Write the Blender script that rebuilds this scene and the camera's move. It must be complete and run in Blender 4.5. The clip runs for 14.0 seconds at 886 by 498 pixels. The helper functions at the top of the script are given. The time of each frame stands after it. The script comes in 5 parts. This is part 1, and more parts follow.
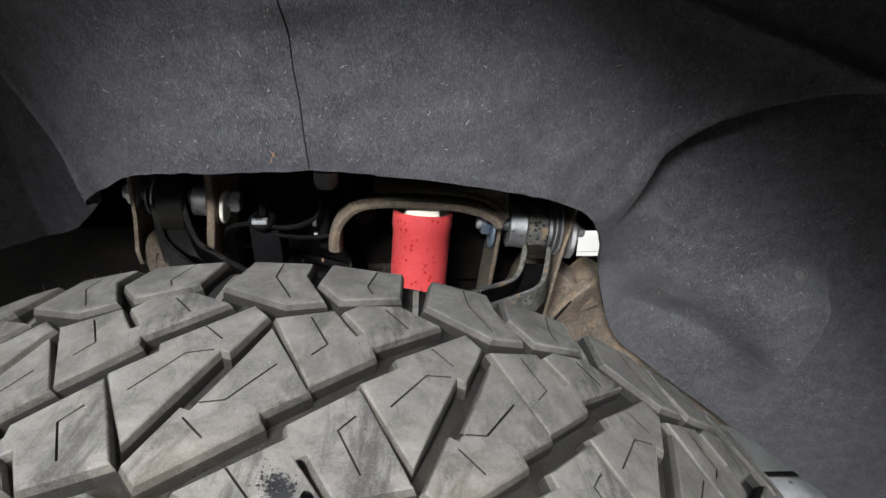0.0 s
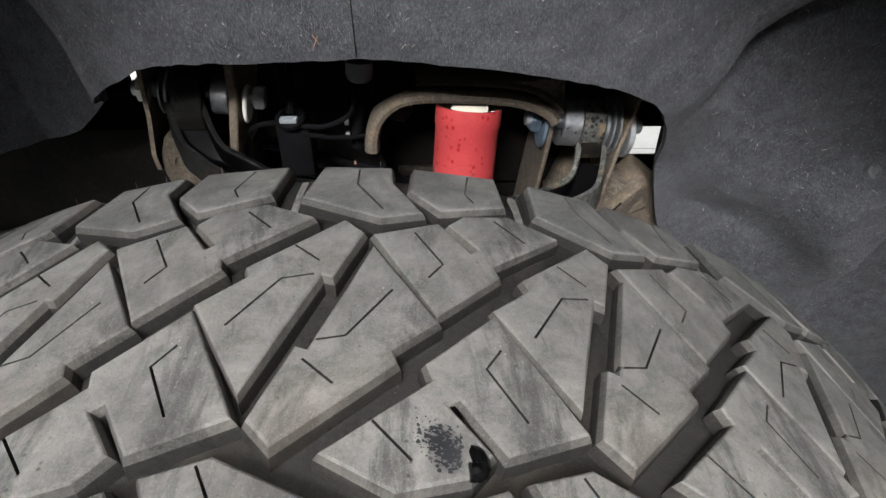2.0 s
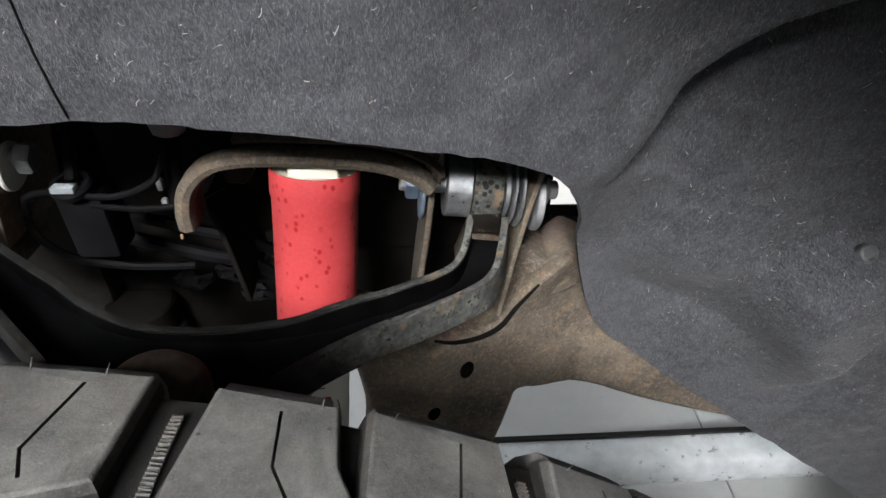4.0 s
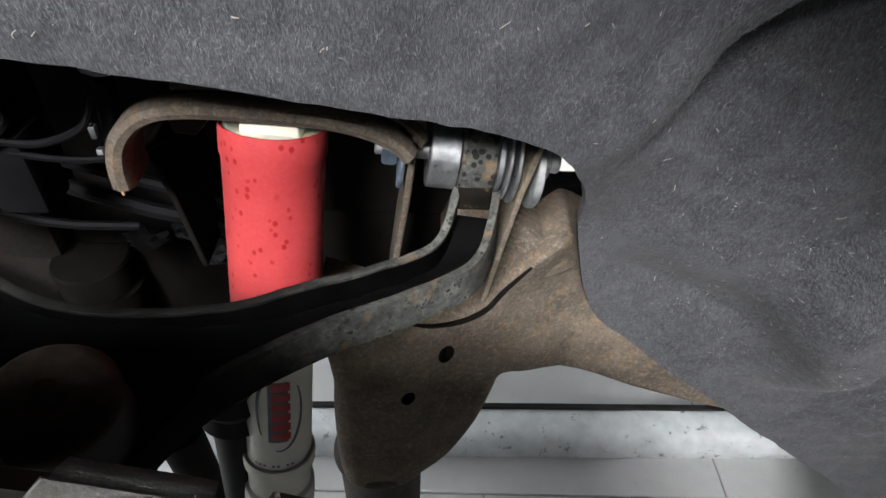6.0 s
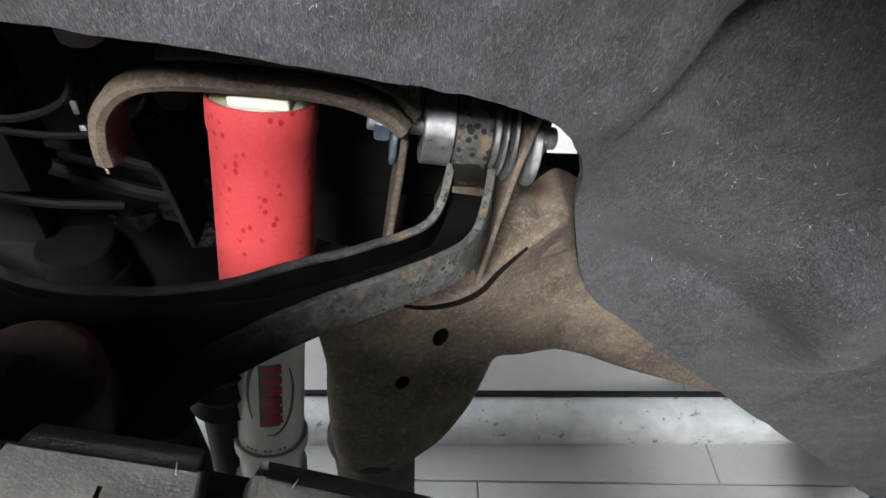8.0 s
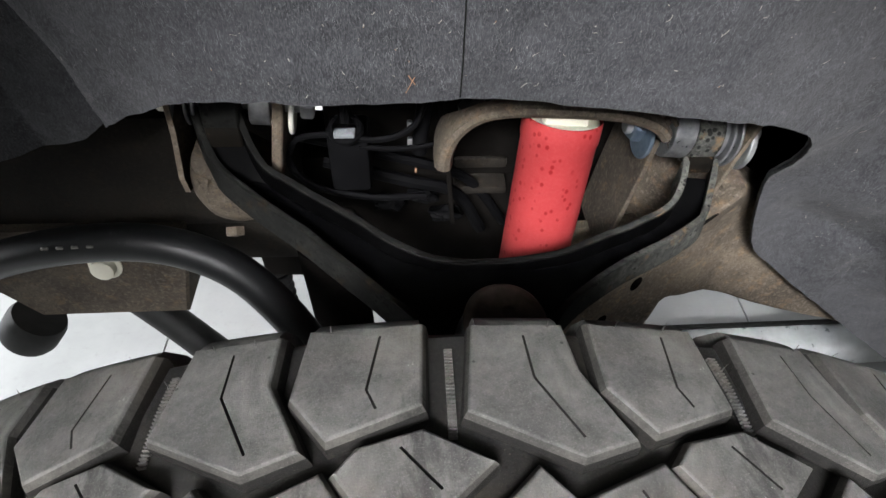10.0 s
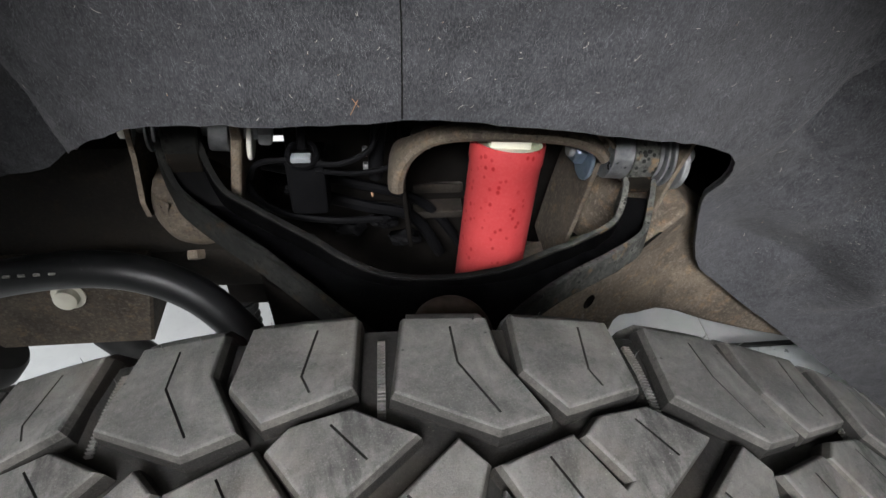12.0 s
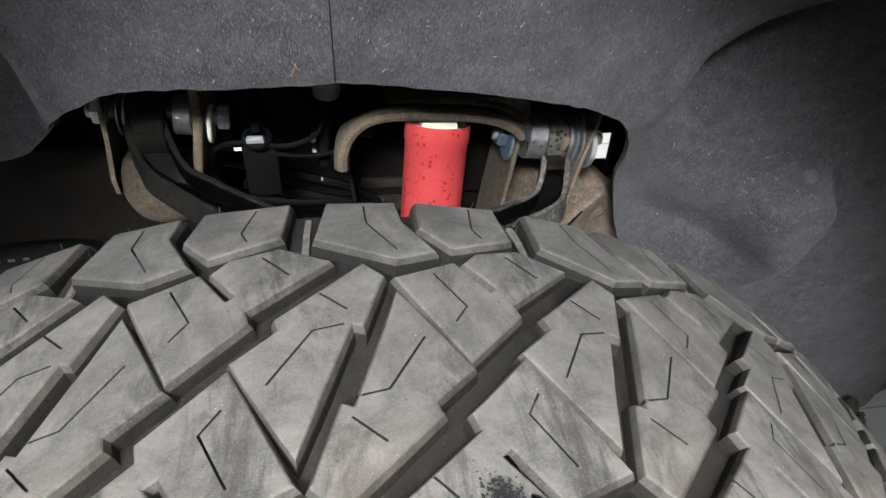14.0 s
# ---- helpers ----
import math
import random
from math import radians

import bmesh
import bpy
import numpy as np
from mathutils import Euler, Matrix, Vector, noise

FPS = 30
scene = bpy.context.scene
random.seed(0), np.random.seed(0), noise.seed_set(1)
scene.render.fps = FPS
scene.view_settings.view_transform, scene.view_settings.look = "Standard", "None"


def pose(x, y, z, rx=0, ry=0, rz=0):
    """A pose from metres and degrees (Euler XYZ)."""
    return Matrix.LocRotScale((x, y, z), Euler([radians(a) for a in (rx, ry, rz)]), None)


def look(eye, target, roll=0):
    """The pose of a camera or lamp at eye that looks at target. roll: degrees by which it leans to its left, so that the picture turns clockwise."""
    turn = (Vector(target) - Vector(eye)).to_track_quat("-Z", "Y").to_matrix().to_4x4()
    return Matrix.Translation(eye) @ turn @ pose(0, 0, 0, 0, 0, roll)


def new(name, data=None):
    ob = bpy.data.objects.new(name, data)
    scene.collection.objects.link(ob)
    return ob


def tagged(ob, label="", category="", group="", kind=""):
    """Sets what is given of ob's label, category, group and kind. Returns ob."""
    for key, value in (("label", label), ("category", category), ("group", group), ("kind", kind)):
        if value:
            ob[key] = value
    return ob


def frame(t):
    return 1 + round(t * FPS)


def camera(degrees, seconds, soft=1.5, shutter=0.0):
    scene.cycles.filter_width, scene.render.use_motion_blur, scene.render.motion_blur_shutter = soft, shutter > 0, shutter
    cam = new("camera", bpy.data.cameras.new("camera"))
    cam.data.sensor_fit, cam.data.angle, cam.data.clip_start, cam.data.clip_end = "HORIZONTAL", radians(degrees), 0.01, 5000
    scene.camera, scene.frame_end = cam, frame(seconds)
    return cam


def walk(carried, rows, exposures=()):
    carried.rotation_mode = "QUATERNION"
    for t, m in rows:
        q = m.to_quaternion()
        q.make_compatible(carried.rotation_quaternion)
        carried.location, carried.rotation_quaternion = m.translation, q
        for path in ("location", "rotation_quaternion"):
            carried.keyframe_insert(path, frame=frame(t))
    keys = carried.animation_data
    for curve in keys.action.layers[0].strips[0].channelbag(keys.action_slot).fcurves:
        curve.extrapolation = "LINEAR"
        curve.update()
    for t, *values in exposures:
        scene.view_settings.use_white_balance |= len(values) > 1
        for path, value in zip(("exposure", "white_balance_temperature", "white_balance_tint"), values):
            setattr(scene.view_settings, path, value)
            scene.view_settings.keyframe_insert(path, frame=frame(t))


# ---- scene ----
cam = camera(72.40, 14.0, soft=1.5, shutter=0.0)
# seconds, eye, pitch, roll, yaw
PATH = [
    (0.0, 0.1108, -0.1886, 1.0375, -27.43, -0.02, 0.00),
    (0.5, 0.0914, -0.1774, 1.0322, -32.03, -0.21, -0.04),
    (1.0, 0.0402, -0.1753, 1.0354, -35.03, -0.05, -0.51),
    (1.5, 0.0270, -0.1645, 1.0265, -36.44, -0.02, -1.18),
    (2.0, 0.0522, -0.1475, 1.0174, -36.89, 0.09, -1.79),
    (2.5, 0.0846, -0.1418, 1.0042, -37.08, 0.15, -2.13),
    (3.0, 0.1324, -0.1196, 0.9981, -37.15, 0.38, -2.67),
    (3.5, 0.1444, -0.0450, 1.0017, -37.30, 0.62, -3.39),
    (3.7, 0.1565, -0.0213, 0.9934, -35.90, -0.44, -2.06),
    (5.8, 0.1767, 0.0615, 0.9710, -40.90, 2.83, -1.85),
    (6.0, 0.1773, 0.0637, 0.9662, -41.16, 3.19, -2.08),
    (6.5, 0.1876, 0.0710, 0.9545, -41.25, 3.41, -2.16),
    (7.0, 0.1867, 0.0754, 0.9528, -41.48, 3.39, -2.07),
    (7.5, 0.1894, 0.0779, 0.9473, -41.73, 3.65, -2.51),
    (8.0, 0.1767, 0.0643, 0.9550, -41.90, 3.67, -3.08),
    (8.5, 0.1374, 0.0371, 0.9901, -41.91, 2.87, -2.60),
    (9.0, 0.0382, 0.0158, 1.0217, -44.56, 1.89, -3.32),
    (9.2, 0.0011, 0.0094, 1.0308, -45.75, 1.74, -3.41),
    (11.3, -0.0251, -0.0223, 1.0558, -47.16, 2.49, -5.64),
    (11.5, -0.0145, -0.0230, 1.0550, -46.26, 2.52, -6.01),
    (12.0, -0.0024, -0.0356, 1.0548, -43.25, 2.75, -6.68),
    (12.5, -0.0084, -0.0612, 1.0507, -39.33, 2.85, -7.33),
    (13.0, 0.0052, -0.0882, 1.0359, -38.04, 2.68, -8.25),
    (13.5, 0.0055, -0.1158, 1.0345, -38.01, 2.67, -8.95),
    (14.0, 0.0181, -0.1369, 1.0355, -37.36, 2.61, -9.48),
]
EXPOSURES = [(0.0, -0.48), (0.5, -0.38), (1.0, -0.48), (1.5, -0.68), (2.0, -0.73), (3.0, -0.91), (3.7, -0.45), (5.8, -0.38), (8.0, -0.39), (9.2, -0.42), (11.3, -0.88), (12.0, -0.85), (12.5, -0.38), (13.0, -0.3), (13.5, -0.42), (14.0, -0.5)]
walk(cam, [(t, pose(x, y, z, 90 + pitch, 0, yaw) @ pose(0, 0, 0, 0, 0, roll)) for t, x, y, z, pitch, roll, yaw in PATH], EXPOSURES)

# ---- world ----
world = bpy.data.worlds.new("workshop_air")
scene.world = world
world.use_nodes = True
world.node_tree.nodes["Background"].inputs[0].default_value = (0.75, 0.8, 0.9, 1)
world.node_tree.nodes["Background"].inputs[1].default_value = 0.02

FLOOR_Z = 0.027


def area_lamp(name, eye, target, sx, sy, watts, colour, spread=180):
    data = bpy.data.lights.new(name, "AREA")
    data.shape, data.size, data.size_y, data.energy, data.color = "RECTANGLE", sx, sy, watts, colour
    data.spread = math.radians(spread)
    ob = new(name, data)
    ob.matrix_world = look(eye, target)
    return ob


# unseen ceiling strips and front gateway; two lamps added to brighten felt and bracket
area_lamp("strip_light_outboard", (0.10, -0.85, 2.9), (0.05, -0.05, 0.9), 1.6, 0.35, 13, (1.0, 0.97, 0.93), 50)
# added lamps: a narrow key for the felt, then a fill for the bracket
area_lamp("felt_key_lamp", (-0.38, -1.50, 2.25), (0.22, 0.27, 0.91), 0.8, 0.3, 11, (0.99, 0.985, 1.0), 38)
area_lamp("bracket_fill_lamp", (-0.30, -1.95, 2.9), (0.2, 0.3, 0.6), 1.2, 0.6, 8, (0.98, 0.985, 1.0), 40)
area_lamp("strip_light_far_side", (0.6, 3.4, 3.0), (0.3, 1.2, 0.0), 3.0, 0.5, 420, (1.0, 0.98, 0.95))
area_lamp("gateway_daylight", (-3.6, 1.0, 1.6), (-0.6, 0.8, 0.0), 3.0, 2.2, 700, (0.94, 0.97, 1.0))


# ---- materials ----
class Nodes:
    """A small builder for one node material."""

    def __init__(self, name):
        self.mat = bpy.data.materials.new(name)
        self.mat.use_nodes = True
        self.tree = self.mat.node_tree
        self.bsdf = self.tree.nodes["Principled BSDF"]
        self.coord = self.add("ShaderNodeTexCoord").outputs["Object"]

    def add(self, kind, **values):
        node = self.tree.nodes.new(kind)
        for key, value in values.items():
            node.inputs[key.replace("_", " ")].default_value = value
        return node

    def link(self, a, b):
        self.tree.links.new(a, b)

    def stretched(self, scale, turn=(0, 0, 0)):
        m = self.add("ShaderNodeMapping")
        m.inputs["Scale"].default_value = scale
        m.inputs["Rotation"].default_value = turn
        self.link(self.coord, m.inputs["Vector"])
        return m.outputs["Vector"]

    def noise(self, scale, detail=4.0, rough=0.6, vector=None, distortion=0.0):
        n = self.add("ShaderNodeTexNoise", Scale=scale, Detail=detail, Roughness=rough, Distortion=distortion)
        self.link(vector or self.coord, n.inputs["Vector"])
        return n.outputs["Fac"]

    def cells(self, scale, vector=None):
        n = self.add("ShaderNodeTexVoronoi", Scale=scale)
        self.link(vector or self.coord, n.inputs["Vector"])
        return n.outputs["Distance"]

    def ramp(self, fac, stops):
        r = self.add("ShaderNodeValToRGB")
        e = r.color_ramp.elements
        while len(e) < len(stops):
            e.new(0.5)
        for item, (at, c) in zip(e, stops):
            item.position = at
            item.color = (*c, 1) if len(c) == 3 else c
        self.link(fac, r.inputs[0])
        return r.outputs[0]

    def mix(self, fac, a, b, mode="MIX"):
        n = self.tree.nodes.new("ShaderNodeMix")
        n.data_type, n.blend_type = "RGBA", mode
        if isinstance(fac, (int, float)):
            n.inputs[0].default_value = fac
        else:
            self.link(fac, n.inputs[0])
        for value, slot in ((a, n.inputs[6]), (b, n.inputs[7])):
            if isinstance(value, tuple):
                slot.default_value = (*value, 1)
            else:
                self.link(value, slot)
        return n.outputs[2]

    def bump(self, height, strength, distance, over=None):
        b = self.add("ShaderNodeBump", Strength=strength, Distance=distance)
        self.link(height, b.inputs["Height"])
        if over is not None:
            self.link(over, b.inputs["Normal"])
        return b.outputs["Normal"]

    def finish(self, colour, rough, metal=0.0, normal=None, **more):
        for value, slot in ((colour, "Base Color"), (rough, "Roughness"), (metal, "Metallic")):
            s = self.bsdf.inputs[slot]
            if isinstance(value, tuple):
                s.default_value = (*value, 1)
            elif isinstance(value, (int, float)):
                s.default_value = value
            else:
                self.link(value, s)
        if normal is not None:
            self.link(normal, self.bsdf.inputs["Normal"])
        for key, value in more.items():
            self.bsdf.inputs[key.replace("_", " ")].default_value = value
        return self.mat


def grey(v, warm=0.0):
    return (v * (1 + warm), v, v * (1 - warm))


def make_felt():
    n = Nodes("felt_liner")
    big = n.noise(7, 4)
    patch = n.noise(75, 6, 0.7)
    upright = n.noise(1.0, 3, 0.65, n.stretched((1500, 400, 420), (0.0, 0.10, 0.0)), 0.8)
    sloped = n.noise(1.0, 3, 0.65, n.stretched((1400, 400, 330), (0.0, 1.05, 0.0)), 0.8)
    split = n.add("ShaderNodeSeparateXYZ")
    n.link(n.coord, split.inputs[0])
    nap = n.ramp(split.outputs["X"], [(0.22, (0, 0, 0)), (0.30, (1, 1, 1))])
    fibre = n.mix(nap, upright, sloped)
    fuzz = n.noise(520, 4, 0.75)
    base = n.ramp(big, [(0.3, (0.019, 0.0195, 0.022)), (0.7, (0.040, 0.0405, 0.045))])
    c = n.mix(n.ramp(patch, [(0.4, (0, 0, 0)), (0.7, (0.5, 0.5, 0.5))]), base, (0.074, 0.075, 0.082))
    c = n.mix(n.ramp(fibre, [(0.44, (0, 0, 0)), (0.76, (0.75, 0.75, 0.75))]), c, (0.115, 0.117, 0.124))
    c = n.mix(n.ramp(fuzz, [(0.58, (0, 0, 0)), (0.80, (0.7, 0.7, 0.7))]), c, (0.21, 0.21, 0.215))
    normal = n.bump(fibre, 0.55, 0.0014)
    normal = n.bump(fuzz, 0.4, 0.001, normal)
    normal = n.bump(n.noise(34, 5), 0.5, 0.004, normal)
    return n.finish(c, 0.95, 0.0, normal, Sheen_Weight=0.06, Sheen_Roughness=0.5, Specular_IOR_Level=0.1)


def make_rubber(name, low, high, dust, dust_at):
    n = Nodes(name)
    fine = n.noise(520, 5, 0.75)
    mid = n.noise(38, 7, 0.7, None, 0.6)
    big = n.noise(11, 4, 0.6)
    c = n.ramp(fine, [(0.3, low), (0.75, high)])
    c = n.mix(n.ramp(mid, [(dust_at, (0, 0, 0)), (dust_at + 0.3, (1, 1, 1))]), c, dust)
    c = n.mix(n.ramp(big, [(0.35, (0.25, 0.25, 0.25)), (0.65, (0, 0, 0))]), c, low)
    smudge = n.noise(26, 6, 0.7, n.stretched((1, 0.6, 1), (0.3, 0.1, -0.5)), 0.9)
    c = n.mix(n.ramp(smudge, [(0.50, (0, 0, 0)), (0.66, (0.55, 0.55, 0.55))]), c, low)
    streak = n.noise(16, 7, 0.72, n.stretched((1.0, 0.35, 1.0), (0.0, 0.2, 0.6)), 1.2)
    c = n.mix(n.ramp(streak, [(0.54, (0, 0, 0)), (0.62, (0.75, 0.75, 0.75))]), c, tuple(v * 0.5 for v in low))
    warm = n.noise(17, 3, 0.5, n.stretched((1, 1.4, 1), (0.4, 0.2, 0.9)))
    c = n.mix(n.ramp(warm, [(0.52, (0, 0, 0)), (0.75, (0.4, 0.4, 0.4))]), c, tuple(v * k for v, k in zip(dust, (0.86, 0.77, 0.70))))
    scratch = n.noise(1.0, 3, 0.6, n.stretched((40, 900, 40), (0, 0, 0.7)))
    c = n.mix(n.ramp(scratch, [(0.68, (0, 0, 0)), (0.78, (0.22, 0.22, 0.22))]), c, tuple(min(1, v * 1.3) for v in dust))
    pits = n.noise(1500, 3, 0.8)
    c = n.mix(n.ramp(pits, [(0.56, (0, 0, 0)), (0.72, (0.6, 0.6, 0.6))]), c, tuple(v * 0.7 for v in low))
    c = n.mix(n.ramp(pits, [(0.30, (0.45, 0.45, 0.45)), (0.44, (0, 0, 0))]), c, tuple(min(1, v * 1.25) for v in dust))
    grit = n.cells(520)
    pick = n.noise(60, 3)
    dots = n.mix(1.0, n.ramp(grit, [(0.10, (1, 1, 1)), (0.17, (0, 0, 0))]), n.ramp(pick, [(0.60, (0, 0, 0)), (0.68, (0.7, 0.7, 0.7))]), "MULTIPLY")
    c = n.mix(dots, c, tuple(min(1, v * 1.8) for v in dust))
    dark = n.mix(1.0, n.ramp(n.cells(210), [(0.09, (1, 1, 1)), (0.16, (0, 0, 0))]), n.ramp(n.noise(48, 3), [(0.56, (0, 0, 0)), (0.62, (0.8, 0.8, 0.8))]), "MULTIPLY")
    c = n.mix(dark, c, tuple(v * 0.5 for v in low))
    normal = n.bump(fine, 0.3, 0.0006)
    normal = n.bump(pits, 0.35, 0.0005, normal)
    normal = n.bump(scratch, 0.08, 0.0008, normal)
    normal = n.bump(mid, 0.25, 0.0012, normal)
    return n.finish(c, 0.85, 0.0, normal, Specular_IOR_Level=0.18)


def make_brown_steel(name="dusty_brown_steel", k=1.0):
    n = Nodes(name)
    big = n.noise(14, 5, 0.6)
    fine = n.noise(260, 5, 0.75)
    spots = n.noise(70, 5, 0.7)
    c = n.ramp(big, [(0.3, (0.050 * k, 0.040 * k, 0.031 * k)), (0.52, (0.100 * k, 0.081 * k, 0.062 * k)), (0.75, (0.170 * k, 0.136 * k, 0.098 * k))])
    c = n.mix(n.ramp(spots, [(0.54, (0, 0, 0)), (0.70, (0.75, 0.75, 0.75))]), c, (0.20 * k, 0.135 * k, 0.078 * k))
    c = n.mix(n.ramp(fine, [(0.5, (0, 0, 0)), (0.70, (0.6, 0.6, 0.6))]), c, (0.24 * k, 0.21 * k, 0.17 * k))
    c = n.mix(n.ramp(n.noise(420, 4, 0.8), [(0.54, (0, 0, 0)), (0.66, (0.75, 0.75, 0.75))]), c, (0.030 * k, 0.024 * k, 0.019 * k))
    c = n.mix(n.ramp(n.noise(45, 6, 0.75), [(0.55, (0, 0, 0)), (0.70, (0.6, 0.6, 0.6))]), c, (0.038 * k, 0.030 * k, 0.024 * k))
    normal = n.bump(fine, 0.35, 0.0008)
    normal = n.bump(spots, 0.3, 0.0014, normal)
    return n.finish(c, 0.85, 0.0, normal, Specular_IOR_Level=0.25)


def make_metal(name, low, high, rough, scale=120.0):
    n = Nodes(name)
    f = n.noise(scale, 5, 0.65)
    c = n.ramp(f, [(0.3, low), (0.7, high)])
    r = n.ramp(n.noise(60, 4), [(0.3, grey(rough * 0.7)), (0.7, grey(min(1, rough * 1.4)))])
    return n.finish(c, r, 0.9, n.bump(f, 0.15, 0.0006))


def make_paint(name, low, high, rough, worn, worn_at, scale=90.0, gloss=0.3):
    n = Nodes(name)
    c = n.ramp(n.noise(30, 4), [(0.3, low), (0.7, high)])
    f = n.noise(scale, 6, 0.7)
    mask = n.ramp(f, [(worn_at, (0, 0, 0)), (worn_at + 0.05, (1, 1, 1))])
    c = n.mix(mask, c, worn)
    r = n.mix(mask, grey(rough), grey(0.85))
    return n.finish(c, r, 0.0, n.bump(f, 0.25, 0.0008), Specular_IOR_Level=gloss)


def make_chalky(name="chalky_black_paint", blots=False):
    n = Nodes(name)
    f = n.noise(95, 6, 0.75)
    c = n.ramp(n.noise(60, 6, 0.75), [(0.32, (0.026, 0.027, 0.026)), (0.5, (0.058, 0.059, 0.054)), (0.70, (0.125, 0.124, 0.110))])
    c = n.mix(n.ramp(f, [(0.52, (0, 0, 0)), (0.60, (0.85, 0.85, 0.85))]), c, (0.045, 0.046, 0.043))
    spots = n.mix(1.0, n.ramp(n.cells(210), [(0.26, (1, 1, 1)), (0.36, (0, 0, 0))]), n.ramp(n.noise(60, 3), [(0.54, (0, 0, 0)), (0.60, (1, 1, 1))]), "MULTIPLY")
    c = n.mix(spots, c, (0.016, 0.016, 0.016))
    c = n.mix(n.ramp(n.noise(150, 5, 0.75), [(0.54, (0, 0, 0)), (0.64, (0.9, 0.9, 0.9))]), c, (0.020, 0.019, 0.018))
    c = n.mix(n.ramp(n.noise(70, 5), [(0.58, (0, 0, 0)), (0.68, (0.7, 0.7, 0.7))]), c, (0.13, 0.085, 0.045))
    split = n.add("ShaderNodeSeparateXYZ")
    n.link(n.coord, split.inputs[0])
    # near black at the front and round the ball joint, chalky towards the rear bushing
    front_black = n.ramp(n.mix(0.06, split.outputs["X"], n.noise(40, 4)), [(0.0, (0.85, 0.85, 0.85)), (0.05, (0.97, 0.97, 0.97)), (0.12, (0.93, 0.93, 0.93)), (0.20, (0, 0, 0))])
    c = n.mix(front_black, c, (0.004, 0.004, 0.004))
    if blots:
        c = n.mix(n.ramp(n.cells(150), [(0.27, (0.9, 0.9, 0.9)), (0.36, (0, 0, 0))]), c, (0.012, 0.012, 0.012))
    return n.finish(c, 0.75, 0.0, n.bump(f, 0.3, 0.001), Specular_IOR_Level=0.03)


def make_red():
    n = Nodes("red_boot_rubber")
    drops = n.cells(175, n.stretched((1, 1, 0.8)))
    pick = n.noise(44, 2)
    c = n.ramp(n.noise(24, 4), [(0.3, (0.25, 0.021, 0.023)), (0.7, (0.32, 0.033, 0.035))])
    c = n.mix(n.ramp(n.noise(400, 3), [(0.45, (0, 0, 0)), (0.8, (0.14, 0.14, 0.14))]), c, (0.38, 0.10, 0.095))
    near = n.ramp(drops, [(0.20, (1, 1, 1)), (0.32, (0, 0, 0))])
    some = n.ramp(pick, [(0.45, (0, 0, 0)), (0.52, (1, 1, 1))])
    c = n.mix(n.mix(1.0, near, some, "MULTIPLY"), c, (0.19, 0.006, 0.008))
    c = n.mix(n.ramp(n.noise(7, 4), [(0.55, (0, 0, 0)), (0.75, (0.5, 0.5, 0.5))]), c, (0.22, 0.035, 0.035))
    return n.finish(c, 0.7, 0.0, n.bump(n.noise(180, 4), 0.15, 0.0006), Specular_IOR_Level=0.2)


def make_tile():
    n = Nodes("floor_tile_glaze")
    f = n.noise(6, 6, 0.6)
    c = n.ramp(f, [(0.3, (0.30, 0.305, 0.305)), (0.7, (0.40, 0.405, 0.40))])
    info = n.add("ShaderNodeObjectInfo").outputs["Random"]
    c = n.mix(n.ramp(info, [(0, (0, 0, 0)), (1, (0.25, 0.25, 0.25))]), c, (0.46, 0.455, 0.44))
    c = n.mix(n.ramp(n.noise(60, 5), [(0.58, (0, 0, 0)), (0.8, (0.35, 0.35, 0.35))]), c, (0.22, 0.21, 0.20))
    return n.finish(c, n.ramp(n.noise(30, 4), [(0.3, grey(0.35)), (0.7, grey(0.6))]), 0.0, n.bump(f, 0.05, 0.001))


def make_plain(name, colour, rough, metal=0.0, vary=0.25, scale=60.0, gloss=0.4):
    n = Nodes(name)
    f = n.noise(scale, 5, 0.65)
    c = n.ramp(f, [(0.3, tuple(v * (1 - vary) for v in colour)), (0.7, tuple(min(1, v * (1 + vary)) for v in colour))])
    return n.finish(c, rough, metal, n.bump(f, 0.15, 0.0006), Specular_IOR_Level=gloss)


FELT = make_felt()
TREAD = make_rubber("worn_tread_rubber", (0.048, 0.0472, 0.0455), (0.094, 0.0925, 0.088), (0.152, 0.149, 0.140), 0.39)
# groove and wall rubber is unworn, and darkened further for the shade in grooves
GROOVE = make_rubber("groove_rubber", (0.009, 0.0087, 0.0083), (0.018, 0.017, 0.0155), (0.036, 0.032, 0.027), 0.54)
TREAD_SIDE = make_rubber("unworn_shaded_tread_rubber", (0.032, 0.031, 0.029), (0.062, 0.060, 0.055), (0.108, 0.102, 0.092), 0.44)
BROWN = make_brown_steel("dusty_brown_steel", 1.0)
BROWN_GREASY = make_brown_steel("greasy_brown_steel", 0.72)
# brown steel cut to 0.11: shade on the rails put into the colour
BROWN_OILY_SHADED = make_brown_steel("shaded_oily_brown_rail_steel", 0.11)
BROWN_DULL = make_brown_steel("dull_brown_bracket_steel", 0.6)
ZINC = make_metal("bright_zinc_steel", (0.30, 0.31, 0.325), (0.58, 0.59, 0.60), 0.34)
BLUE_ZINC = make_metal("blue_zinc_bolt", (0.18, 0.25, 0.33), (0.34, 0.42, 0.50), 0.42)
DULL_ZINC = make_metal("dull_zinc", (0.26, 0.265, 0.27), (0.46, 0.465, 0.47), 0.55)
BLACK_GLOSS = make_paint("black_gloss_paint", (0.0012, 0.0012, 0.0013), (0.003, 0.003, 0.0032), 0.34, (0.012, 0.0115, 0.011), 0.70, 90.0, 0.03)
BLACK_WORN = make_chalky()
EYE_PAINT = make_chalky("blotched_grey_eye_paint", True)
